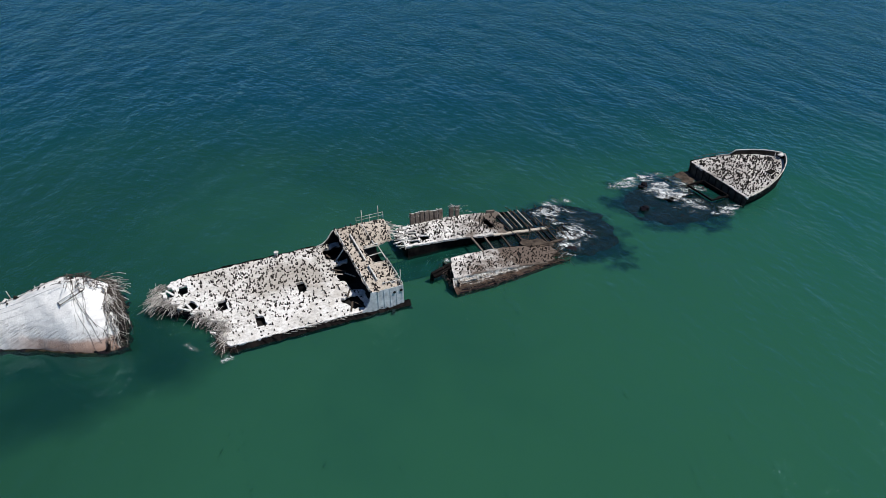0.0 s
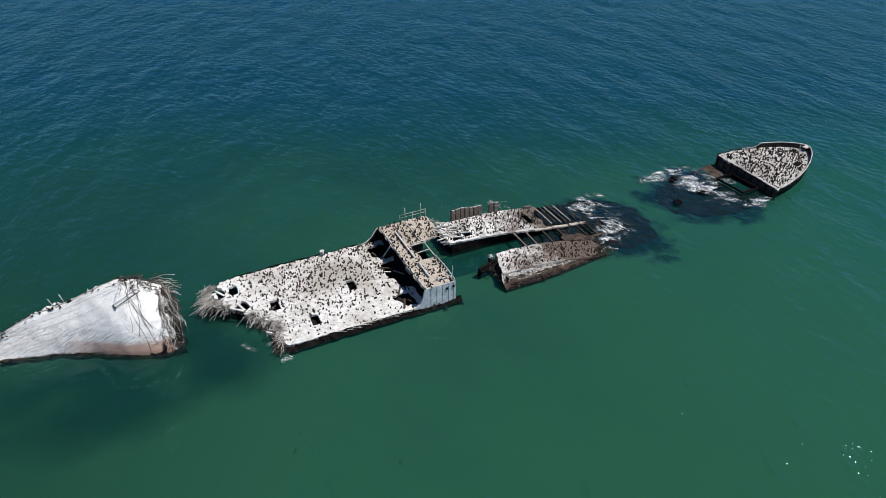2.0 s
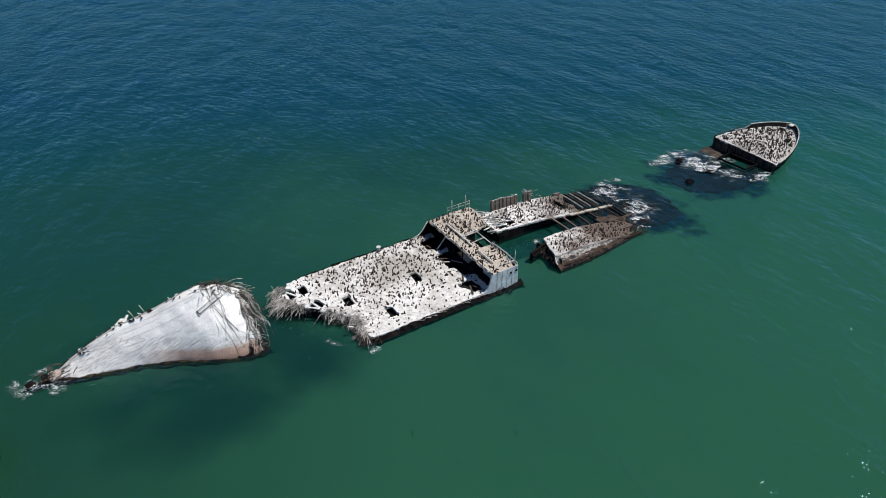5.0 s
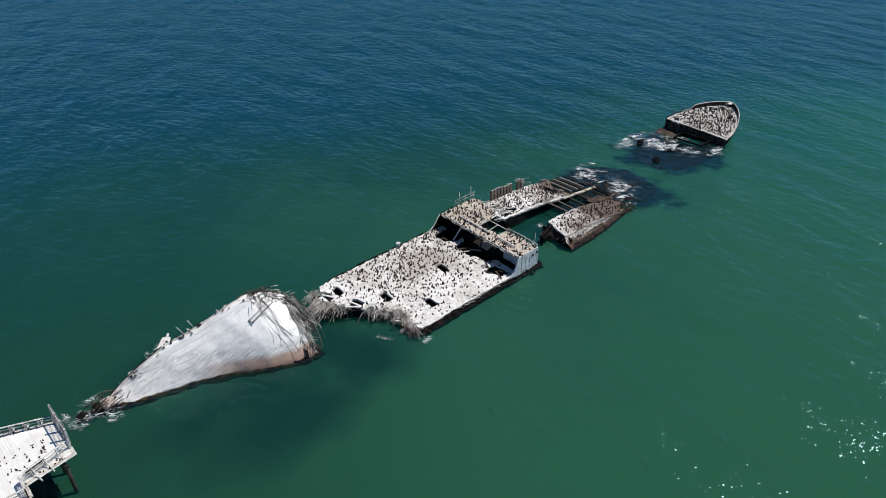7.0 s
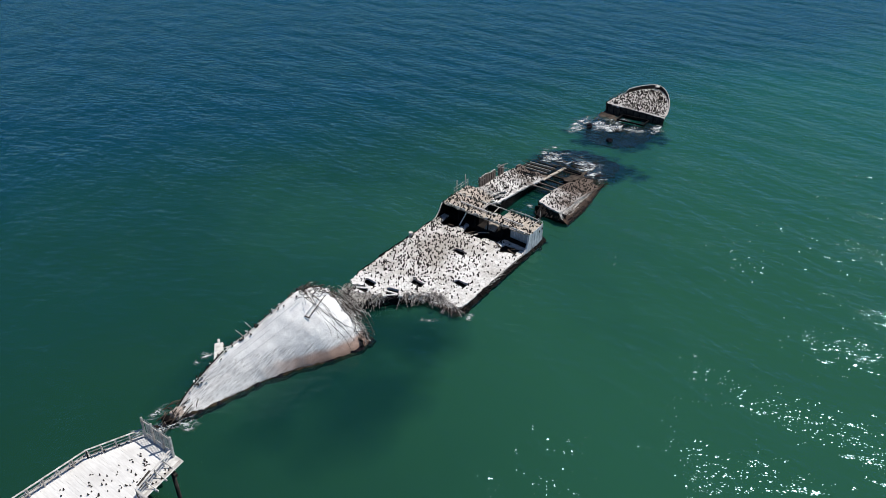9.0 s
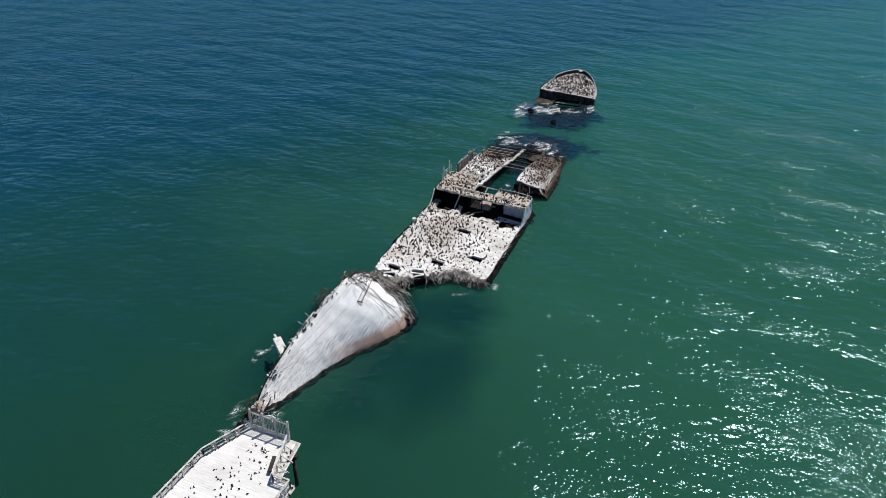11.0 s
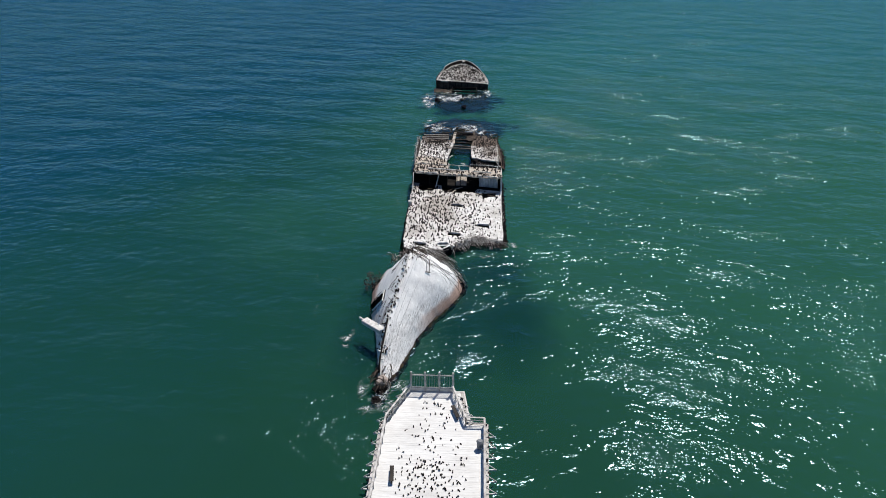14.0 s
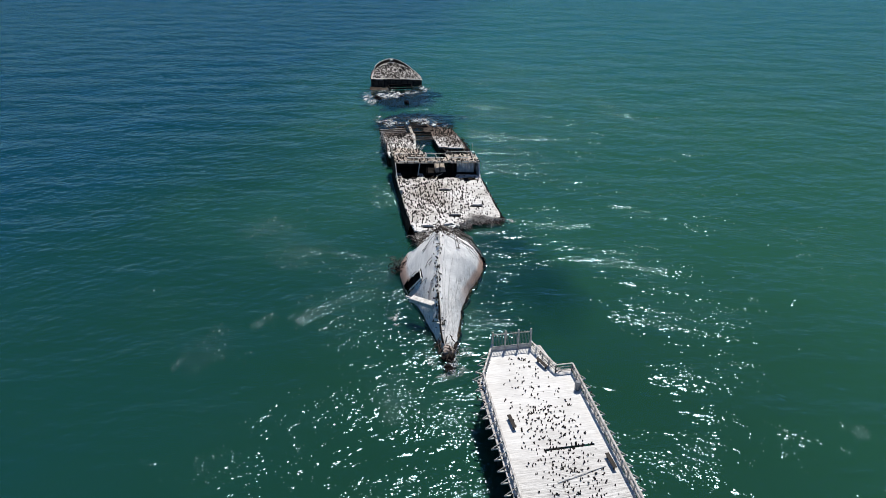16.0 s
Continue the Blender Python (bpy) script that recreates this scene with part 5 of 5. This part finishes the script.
    st = sticks(rng, 90, lambda r: (r.uniform(19.5, 31.0), r.uniform(5.0, 16.2), fore_z(25) + r.uniform(-0.15, 0.2)), (0.2, 1.0, 0.0), 0.5, (0.5, 2.2), (0.03, 0.08), 0.05)
    vs, fs = tube_lists(st, 5)
    tagged(plain("broken_ribs", vs, fs, HULL_BROWN, w, "dark broken ribs and bars awash"), kind="stuff")
    beam("plate_sill", (5.8, 16.52, 1.4), (15.4, 16.52, 1.2), 0.34, 0.5, RUSTWALL, w, "rust-brown sill under the plates", 0.04)
    beam("stub", (20.0, 16.4, 1.15), (21.5, 16.3, 1.05), 0.35, 0.45, RUSTWALL, w)
    # torn ends
    rng = random.Random(31)
    st = sticks(rng, 34, lambda r: (r.uniform(3.0, 4.6), r.uniform(10.4, 16.4), fore_z(4) + r.uniform(-0.1, 0.2)), (-0.8, -0.1, 0.1), 0.6, (0.3, 1.3), (0.02, 0.045), 0.2)
    st += sticks(rng, 50, lambda r: (r.uniform(6, 17), 16.6, fore_z(8) + r.uniform(-0.2, 1.6)), (0.2, 0.8, -0.2), 0.5, (0.3, 1.0), (0.025, 0.05), 0.2)
    st += sticks(rng, 70, lambda r: (r.choice((r.uniform(6.2, 11.9), r.uniform(13.2, 15.0))), 16.6, r.uniform(3.0, 3.6)), (-0.3, 0.3, 0.5), 0.7, (0.2, 0.7), (0.02, 0.045), 0.3)
    vs, fs = tube_lists(st, 5)
    tagged(plain("torn_rebar", vs, fs, REBAR_WHITE, w, "whitened torn bars"), kind="stuff")
    st = sticks(rng, 70, lambda r: (r.uniform(5.8, 8.0), r.uniform(-1.0, 5.2), r.uniform(0.2, 1.4)), (-0.9, -0.2, -0.2), 0.6, (0.3, 1.0), (0.02, 0.045), 0.2)
    st += sticks(rng, 60, lambda r: (r.uniform(7, 16), -1.3, r.uniform(0.1, 0.9)), (0.3, -0.5, -0.4), 0.5, (0.4, 1.2), (0.02, 0.045), 0.3)
    vs, fs = tube_lists(st, 5)
    tagged(plain("rusty_rebar", vs, fs, REBAR, w, "rusty bars"), kind="stuff")
    st = sticks(rng, 130, lambda r: (r.uniform(22.5, 26.0), r.uniform(-0.9, 4.6), fore_z(24.5) + r.uniform(-0.2, 0.15)), (0.8, -0.2, -0.15), 0.5, (0.4, 1.6), (0.025, 0.06), 0.2)
    vs, fs = tube_lists(st, 5)
    tagged(plain("rusty_rebar", vs, fs, HULL_BROWN, w, "brown broken bars and ribs"), kind="stuff")
    for a, b in (((8.0, 4.4, 1.2), (4.2, 3.4, 0.9)), ((8.0, 3.6, 1.2), (4.4, 3.0, 0.6)), ((4.3, 3.4, 0.9), (4.1, 3.2, -0.8))):
        beam("broken_arm", a, b, 0.45, 0.4, HULL_DARK, w, "dark broken beam")
    return w


fore_section()


def reef(name, x0, x1, y0, y1, seed, top, label):
    """Weed-dark sunken wreckage just under the surface: a rough field with an uneven border."""
    n, m = int((x1 - x0) / 0.45), int((y1 - y0) / 0.45)
    vs, fs = [], []
    for i in range(n + 1):
        for j in range(m + 1):
            x, y = lerp(x0, x1, i / n), lerp(y0, y1, j / m)
            d = math.hypot((x - (x0 + x1) / 2) / (x1 - x0), (y - (y0 + y1) / 2) / (y1 - y0)) * 2
            rim = min(1.0, (1 - d) * 1.8 + 0.25 * wob(x + seed, y, 0, 0.35))
            z = top(x, y) - 4.5 * max(0.0, 0.38 - rim) + 0.34 * wob(x, y + seed, 0, 0.45) + 0.24 * wob(x, y, seed, 1.4) - 0.12
            vs.append((x + 0.2 * wob(x, y, 7, 2), y, z))
    for i in range(n):
        for j in range(m):
            a = i * (m + 1) + j
            fs.append((a, a + m + 1, a + m + 2, a + 1))
    ob = plain(name, vs, fs, REEF, None, "", True)
    return tagged(ob, label, "wreckage", "", "")


reef("sunken_wreckage", 23.0, 40.5, -1.9, 18.0, 3, lambda x, y: 0.0 - 0.02 * max(0, x - 30), "dark weed-covered sunken hull just below the surface")
reef("sunken_wreckage", 41.5, 67.0, -1.0, 17.6, 11, lambda x, y: -0.20 + 0.008 * max(0, x - 46), "dark weed-covered sunken hull just below the surface")


# ---- bow ----
BOW_HALF = [(63.8, 7.3), (67, 6.9), (70, 6.15), (73, 5.1), (75.5, 3.9), (77.5, 2.5), (78.8, 1.1), (79.4, 0.15)]


def bow_z(x, y):
    return 1.45 + 0.058 * y + 0.085 * (x - 64)


def bulwark(x, sgn):
    """Height of the bow's bulwark above the deck; the far side rises in one step."""
    if sgn > 0:
        return 0.12 if x < 71.6 else lerp(0.12, 0.85, min(1, (x - 71.6) / 1.2))
    return 0.12 if x < 72 else lerp(0.12, 0.85, min(1, (x - 72) / 6.0))


def bow_section():
    b = thing("bow_wreck", (70, 8.6, 0), "dark concrete bow standing out of the water, grey deck", "shipwreck")
    c = 8.6
    left = [(x, c + h) for x, h in BOW_HALF]
    right = [(x, c - h) for x, h in reversed(BOW_HALF)]
    vs, fs = slab(left + right, [], bow_z, 0.3, 0.45, 0.1, 0.05)
    plain("deck", vs, fs, DECK_BOW, b, "grey droppings-stained deck")
    xs = [63.8 + 0.6 * i for i in range(27)]
    for sgn in (-1, 1):
        rings = []
        for x in xs:
            h = curve_at(BOW_HALF, x)
            y = c + sgn * (h + 0.1)
            lift = bulwark(x, sgn)
            rings.append([(x, y + sgn * 0.05, bow_z(x, y) + lift), (x, y, bow_z(x, y)), (x - 0.1, y - sgn * 0.1, 1.2), (x - 0.3, c + sgn * (h * 0.93), 0.2), (x - 0.6, c + sgn * h * 0.85, -2.4)])
        vs, fs = skin(rings, 0.08, 0.8)
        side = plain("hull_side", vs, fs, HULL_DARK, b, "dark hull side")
        top = [(x, c + sgn * (curve_at(BOW_HALF, x) + 0.08), bow_z(x, c + sgn * curve_at(BOW_HALF, x)) + bulwark(x, sgn) + 0.02) for x in xs if x > 64]
        if sgn < 0:
            tube("gunwale", top, 0.11, PIPE, side, "white-edged gunwale")
        else:
            tube("gunwale", top[8:], 0.11, WHITE, side, "white-edged gunwale")
        inner = []
        for x in [70 + 0.6 * i for i in range(16)]:
            h = curve_at(BOW_HALF, x) - 0.12
            y = c + sgn * h
            inner.append([(x, y, bow_z(x, y) - 0.05), (x, y, bow_z(x, y) + bulwark(x, sgn) - 0.02)])
        vs, fs = skin(inner)
        plain("bulwark_inside", vs, fs, HULL_BROWN, side)
    vs, fs = skin([[(63.75 - 0.05 * j, lerp(1.3, 15.9, i / 24), lerp(bow_z(64, lerp(1.3, 15.9, i / 24)) - 0.05, -2.4, j / 6)) for j in range(7)] for i in range(25)], 0.08)
    head = plain("bulkhead", vs, fs, HULL_BROWN, b, "black-brown torn bulkhead facing the wreck")
    for i in range(9):
        y = 2.2 + i * 1.65
        beam("bulkhead_rib", (63.6, y, -0.4), (63.6, y, bow_z(64, y) - 0.15), 0.14, 0.16, INSIDE, head)
    # rectangular hatch frame lying before the bulkhead
    fr = [(59.0, 4.6), (62.9, 4.6), (63.0, 11.2), (59.2, 11.0)]
    for (p, q) in zip(fr, fr[1:] + fr[:1]):
        beam("hatch_frame", (*p, 0.5), (*q, 0.5), 0.22, 0.35, HULL_DARK, b, "rusty hatch frame")
    vs, fs = skin([[(lerp(57.5, 64, i / 14), lerp(11.2, 16.3, j / 10), -0.15 + 0.5 * (i / 14) * (0.4 + 0.6 * j / 10)) for i in range(15)] for j in range(11)], 0.4, 0.9)
    plain("sloping_side_deck", vs, fs, HULL_BROWN, b, "brown wet side deck sloping into the water")
    # sheet added below the surface to darken the water inside the frame
    beam("sunken_cover", (59.3, 7.8, -0.12), (62.7, 7.8, -0.12), 6.0, 0.1, BED_DARK, b, "dark green sheet under the water inside the frame")
    # far rail and small fittings
    for i in range(9):
        x = 64.5 + i * 1.05
        y = c + curve_at(BOW_HALF, x)
        tube("rail_post", [(x, y, bow_z(x, y) - 0.05), (x, y, bow_z(x, y) + 0.8)], 0.035, HULL_BROWN, b)
    pts = [(64.5 + i * 1.05, c + curve_at(BOW_HALF, 64.5 + i * 1.05), bow_z(64.5 + i * 1.05, 15) + 0.72) for i in range(9)]
    tube("railing", pts, 0.035, HULL_BROWN, b)
    tube("jack_staff", [(77.6, 8.9, 2.9), (77.6, 8.9, 4.7)], 0.06, PIPE, b)
    beam("fore_hatch", (72.9, 5.6, bow_z(73, 6) + 0.12), (74.3, 5.9, bow_z(74, 6) + 0.12), 1.1, 0.22, HULL_DARK, b, "dark hatch cover", 0.05)
    beam("stem_post", (79.3, 8.6, 3.75), (78.6, 8.6, -2.0), 0.5, 0.5, HULL_DARK, b)
    beam("stem_cap", (78.4, 8.6, 3.85), (79.5, 8.6, 3.95), 0.9, 0.25, WHITE, b, "", 0.05)
    return b


bow_section()


# ---- pier ----
PIER_Z, PIER_END = 4.4, -101.0


def pier_edges(x):
    """The plan of the pier deck: near and far edge at x."""
    if x > -72.5:
        t = (x + 72.5) / 5.0
        return lerp(4.75, 6.35, t), lerp(12.85, 10.8, t)
    return 2.85, 13.1 + 0.006 * (-72.5 - x) * 2


def pier():
    p = thing("pier", (-85, 8, PIER_Z), "bleached timber pier with damaged deck and rails", "pier")
    rng = random.Random(41)
    step = 0.29
    full = None
    x = -67.6
    while x > PIER_END:
        y0, y1 = pier_edges(x)
        if x <= -72.5:
            y0, y1 = 2.85, 13.35
        spans = [(y0, y1)]
        if abs(x + 83.55) < 0.2:
            spans = [(y0, 4.25), (9.15, y1)]
        key = x <= -72.5 and len(spans) == 1
        for a, b in spans:
            if key and full is not None:
                ob = new("plank", full)
                ob.parent = p
            else:
                bm = bmesh.new()
                add_box(bm, (0, a - 8, -0.04), (0, b - 8, -0.04), step - 0.002, 0.08, 0.003)
                bmesh.ops.recalc_face_normals(bm, faces=bm.faces)
                me = bpy.data.meshes.new("plank")
                bm.to_mesh(me)
                bm.free()
                me.materials.append(PLANK)
                ob = new("plank", me)
                ob.parent = p
                if key:
                    full = me
            ob.location = (x + 85, rng.uniform(-0.06, 0.06), rng.uniform(-0.004, 0.004))
            ob.rotation_euler = (0, radians(rng.uniform(-0.4, 0.4)), radians(rng.uniform(-0.06, 0.06)))
        x -= step
    beam("loose_plank", (-87.6, 9.3, 4.5), (-86.9, 6.2, 4.47), 0.24, 0.06, PLANK, p)
    beam("loose_plank", (-87.2, 7.6, 4.52), (-86.4, 4.3, 4.47), 0.2, 0.06, PLANK, p)
    # stringers, caps and piles
    for y in (3.2, 5.6, 8.0, 10.4, 13.0):
        beam("stringer", (-72.4, y, 4.1), (PIER_END, y, 4.1), 0.3, 0.45, TIMBER_DARK, p)
    for y in (6.6, 8.5, 10.4):
        beam("stringer", (-67.5, y, 4.1), (-72.4, y, 4.1), 0.3, 0.45, TIMBER_DARK, p)
    for i in range(6):
        x = -68.6 - i * 6.0
        ys = (5.2, 8.5, 11.3) if i == 0 else (3.1, 6.4, 9.7, 12.9)
        beam("pile_cap", (x, ys[0] - 0.5, 3.7), (x, ys[-1] + 0.5, 3.7), 0.35, 0.4, TIMBER_DARK, p)
        for y in ys:
            tube("pile", [(x, y, 3.6), (x + 0.02, y + 0.03, 0.5), (x, y, -2.6)], 0.2, TIMBER_DARK, p, "dark tarred timber pile", 10)
    # edge boards
    near = [(-67.4, 5.3), (-72.3, 4.5), (-72.3, 2.6), (PIER_END, 2.6)]
    far = [(-67.4, 10.95), (-72.3, 13.05), (-72.3, 13.5), (PIER_END, 13.6)]
    for line in (near, far):
        for a, b in zip(line, line[1:]):
            beam("edge_board", (*a, 4.36), (*b, 4.36), 0.35, 0.16, TIMBER_RAIL, p)
    bm = bmesh.new()
    vs = [bm.verts.new(v) for v in ((-67.35, 5.0, 4.36), (-67.35, 6.4, 4.36), (-72.3, 4.8, 4.36), (-72.3, 4.2, 4.36))]
    vt = [bm.verts.new(v.co + Vector((0, 0, 0.06))) for v in vs]
    bm.faces.new(vt)
    bm.faces.new(list(reversed(vs)))
    for i in range(4):
        j = (i + 1) % 4
        bm.faces.new((vs[i], vs[j], vt[j], vt[i]))
    bmesh.ops.recalc_face_normals(bm, faces=bm.faces)
    part("side_walk", bm, WHITE, p, "white boards outside the rail")
    # rails: posts every 1.5 m, three rails and sloping outriggers
    lines = [((-67.6, 6.35), (-72.5, 4.75), 1), ((-72.5, 4.75), (-72.5, 2.85), 1), ((-72.5, 2.85), (PIER_END, 2.85), 1),
             ((-67.6, 10.9), (-72.5, 13.0), -1), ((-72.5, 13.0), (PIER_END, 13.55), -1)]
    for a, b, sg in lines:
        a, b = Vector(a), Vector(b)
        d = (b - a).normalized()
        out = Vector((d.y, -d.x)) * (-1 if sg > 0 else 1)
        if out.y * sg > 0:
            out = -out
        n = max(1, round((b - a).length / 1.45))
        for i in range(n + 1):
            q = a.lerp(b, i / n)
            post = beam("rail_post", (q.x, q.y, 4.0), (q.x, q.y, 5.5), 0.14, 0.14, TIMBER_RAIL, p)
            if i and (b - a).length > 3:
                o = q + out * 1.15
                beam("outrigger", (q.x, q.y, 4.22), (o.x, o.y, 4.22), 0.13, 0.13, WHITE, post, "", 0.01)
                beam("knee_brace", (o.x, o.y, 4.25), (q.x, q.y, 5.2), 0.09, 0.09, TIMBER_RAIL, post, "", 0.01)
        for z, w in ((4.75, 0.05), (5.1, 0.05), (5.5, 0.16)):
            beam("rail", (a.x, a.y, z), (b.x, b.y, z), w if w < 0.1 else 0.2, 0.13 if w < 0.1 else 0.06, TIMBER_RAIL, p)
    return p


pier()


def end_fence():
    f = thing("end_fence", (-67.5, 8.5, PIER_Z), "tall grey board fence closing the pier's end", "fence")
    ys = [6.25, 7.75, 9.3, 10.85]
    for y in ys:
        beam("post", (-67.55, y, 4.35), (-67.45, y, 7.05), 0.2, 0.2, TIMBER_RAIL, f)
    n = 24
    for i in range(n):
        y = lerp(6.4, 10.75, (i + 0.5) / n)
        bm = bmesh.new()
        add_box(bm, (-67.36 + 0.03 * (i % 2), y, 4.75), (-67.34 + 0.03 * (i % 2), y, 6.75 + 0.06 * wob(i, 2.0, 1)), 0.03, 0.085, 0.006)
        bmesh.ops.recalc_face_normals(bm, faces=bm.faces)
        part("board", bm, FENCE_BOARD, f)
    for z in (4.9, 6.6):
        beam("cross_rail", (-67.44, 6.2, z), (-67.44, 10.9, z), 0.08, 0.14, TIMBER_RAIL, f)
    beam("kick_board", (-67.5, 6.2, 4.62), (-67.5, 10.9, 4.62), 0.06, 0.46, WHITE, f)
    return f


end_fence()


def bench(x, y, heading):
    """A dark timber bench: a plank on two short trestles."""
    b = thing("bench", (x, y, PIER_Z), "dark weathered timber bench on the pier", "bench", "benches on the pier")
    c, s = math.cos(radians(heading)), math.sin(radians(heading))
    beam("seat", (x - c * 0.95, y - s * 0.95, 4.85), (x + c * 0.95, y + s * 0.95, 4.85), 0.4, 0.07, TIMBER_DARK, b)
    for k in (-0.7, 0.7):
        beam("leg", (x + c * k, y + s * k, 4.4), (x + c * k, y + s * k, 4.83), 0.32, 0.1, TIMBER_DARK, b)
    return b


bench(-71.0, 5.9, 20)
bench(-79.6, 11.6, 5)
bench(-86.2, 3.7, 3)


def bin_box(x, y):
    b = thing("waste_bin", (x, y, PIER_Z), "grey plastic waste bin beside the rail", "bin")
    bm = bmesh.new()
    bmesh.ops.create_cone(bm, cap_ends=True, segments=16, radius1=0.28, radius2=0.33, depth=0.9, matrix=Matrix.Translation((x, y, 4.86)))
    part("body", bm, BIN, b)
    bm = bmesh.new()
    bmesh.ops.create_cone(bm, cap_ends=True, segments=16, radius1=0.36, radius2=0.22, depth=0.16, matrix=Matrix.Translation((x, y, 5.38)))
    part("lid", bm, BIN, b)
    return b


bin_box(-75.6, 3.3)


# ---- dark lumps that stand in for birds on the decks ----
def on_poly(poly, holes, zf, dense=None):
    xs, ys = [q[0] for q in poly], [q[1] for q in poly]

    def f(rng):
        x, y = rng.uniform(min(xs), max(xs)), rng.uniform(min(ys), max(ys))
        if not inside(poly, x, y) or any(inside(h, x, y) for h in holes):
            return None
        if dense is not None and rng.random() > dense(x, y):
            return None
        return x, y, zf(x, y)
    return f


clumps("weed_clumps", 51, 980, on_poly(MID_OUTLINE, MID_HOLES, deck_z, lambda x, y: 0 if x > -7 else (0.16 + 0.84 * max(0, min(1, (y - 1) / 8)) * (1 if x > -26 else 0.55))), 0.085, 0.15, "small dark lumps standing in for birds on the deck")
def on_ridge(rng):
    x = rng.uniform(-58.5, -41.0)
    y = curve_at(RIDGE_Y, x) + rng.gauss(0.15, 0.35)
    return x, y, curve_at(RIDGE_Z, x) - 0.5 * abs(y - curve_at(RIDGE_Y, x)) - 0.02


clumps("weed_clumps", 57, 85, on_ridge, 0.08, 0.15, "small dark lumps standing in for birds along the hull's ridge")
def on_rails(rng):
    """Lumps in place of birds on the posts and edge boards along both sides of the pier."""
    x = rng.uniform(-97.0, -68.5)
    side = rng.random() < 0.45
    y0, y1 = pier_edges(x)
    out = abs(rng.gauss(0.0, 0.35))
    return (x, y0 - 0.15 - out, 4.43) if side else (x, y1 + 0.15 + out, 4.43)


clumps("weed_clumps", 58, 130, on_rails, 0.06, 0.12, "small dark lumps standing in for birds on the edge boards")
clumps("weed_clumps", 52, 480, on_poly([(-6.6, -0.7), (-1.9, -0.7), (-1.9, 5.4), (-4.0, 5.6), (-4.1, 9.5), (-1.9, 9.6), (0.6, 10.4), (1.2, 16.0), (-6.7, 16.0)], [], roof_z), 0.085, 0.155, "small dark lumps standing in for birds on the roof")
clumps("weed_clumps", 53, 520, on_poly([(3.6, 16.2), (3.3, 10.8), (18, 9.6), (20, 10.8), (21, 16.3)], [rect(4.8, 12.0, 1.5, 1.8), rect(6.7, 12.2, 1.4, 1.7), rect(5.2, 14.2, 1.8, 1.2), rect(18.6, 12.9, 1.1, 3.0)], lambda x, y: fore_z(x, y) + 0.1), 0.075, 0.14, "small dark lumps standing in for birds")
clumps("weed_clumps", 54, 380, on_poly([(6.9, 0.3), (24, -0.2), (24, 4.6), (8.4, 5.0)], [], lambda x, y: fore_z(x, y) - 0.05), 0.075, 0.14, "small dark lumps standing in for birds")
clumps("weed_clumps", 55, 760, on_poly([(64.2, 1.6), (70, 2.8), (74, 4.4), (77.5, 7.0), (77.5, 10.2), (74, 12.8), (70, 14.4), (64.2, 15.6)], [], bow_z), 0.10, 0.17, "small dark lumps standing in for birds")
clumps("weed_clumps", 56, 820, on_poly([(-69, 7.2), (-76, 4.5), (-101, 4.0), (-101, 12.0), (-75, 11.5), (-69, 9.8)], [], lambda x, y: PIER_Z, lambda x, y: (math.exp(-((y - 7.8) / 2.6) ** 2) + 0.10) * (0.4 if x > -77 else 1.0)), 0.06, 0.115, "small dark lumps standing in for birds on the planks")

# ---- foam ----
PATCHES = (
    ("lacy", ((29.5, 13.0, 5.0, 4.5, 0), (30.5, 4.5, 5.0, 4.5, 20), (55.5, 17.6, 7.0, 3.0, -8), (58.0, 11.6, 6.5, 5.0, 0), (53.5, 11.5, 6.0, 5.0, 20),
              (60.0, 1.6, 4.0, 2.6, 10), (56.0, 5.5, 6.0, 4.0, -20), (-63.6, 15.6, 4.2, 3.4, 10), (-61.0, 13.2, 4.0, 1.6, 20))),
    ("thick", ((30.4, 6.6, 3.6, 2.4, 20), (31.5, 13.8, 3.4, 1.8, -10), (33.8, 16.0, 3.6, 2.0, 0), (27.0, 3.0, 2.6, 1.2, 10), (49.0, 16.8, 4.2, 2.2, -10), (53.2, 9.2, 4.6, 1.6, -20), (58.2, 1.4, 3.6, 1.4, 10), (55.0, 13.6, 3.0, 2.2, 0), (-64.2, 15.8, 1.9, 1.5, 0))),
    ("thin", ((-26.8, -2.2, 3.6, 1.2, 20), (33.5, 10.5, 6.0, 5.0, 0), (8.5, 7.0, 3.0, 1.0, 30), (-52.0, 19.8, 8.0, 2.4, -15), (-30.0, 2.5, 4.0, 3.0, 0))),
)
level = 0.03
for kind, places in PATCHES:
    for cx, cy, sx, sy, rz in places:
        foam(cx, cy, sx, sy, rz, kind, level)
        level += 0.004
for k, (pts, wide) in enumerate(((((30.9, 15.2), (29.3, 11.6), (29.7, 9.6), (31.6, 8.9)), 0.7), (((28.4, 7.0), (28.7, 4.6), (30.5, 4.5), (33.1, 5.9)), 0.8), (((24.2, 0.2), (25.9, 1.2), (27.4, -0.2)), 0.5),
                                 (((53.9, 13.1), (53.6, 10.7), (52.9, 8.0), (56.0, 9.0), (58.4, 8.6)), 0.9), (((57.4, 2.5), (59.6, 2.6), (60.3, 1.2), (62.4, 1.2)), 0.6), (((50.0, 18.3), (53.6, 18.2), (57.2, 17.2)), 0.7))):
    breaker(pts, wide, level + 0.005 * k)
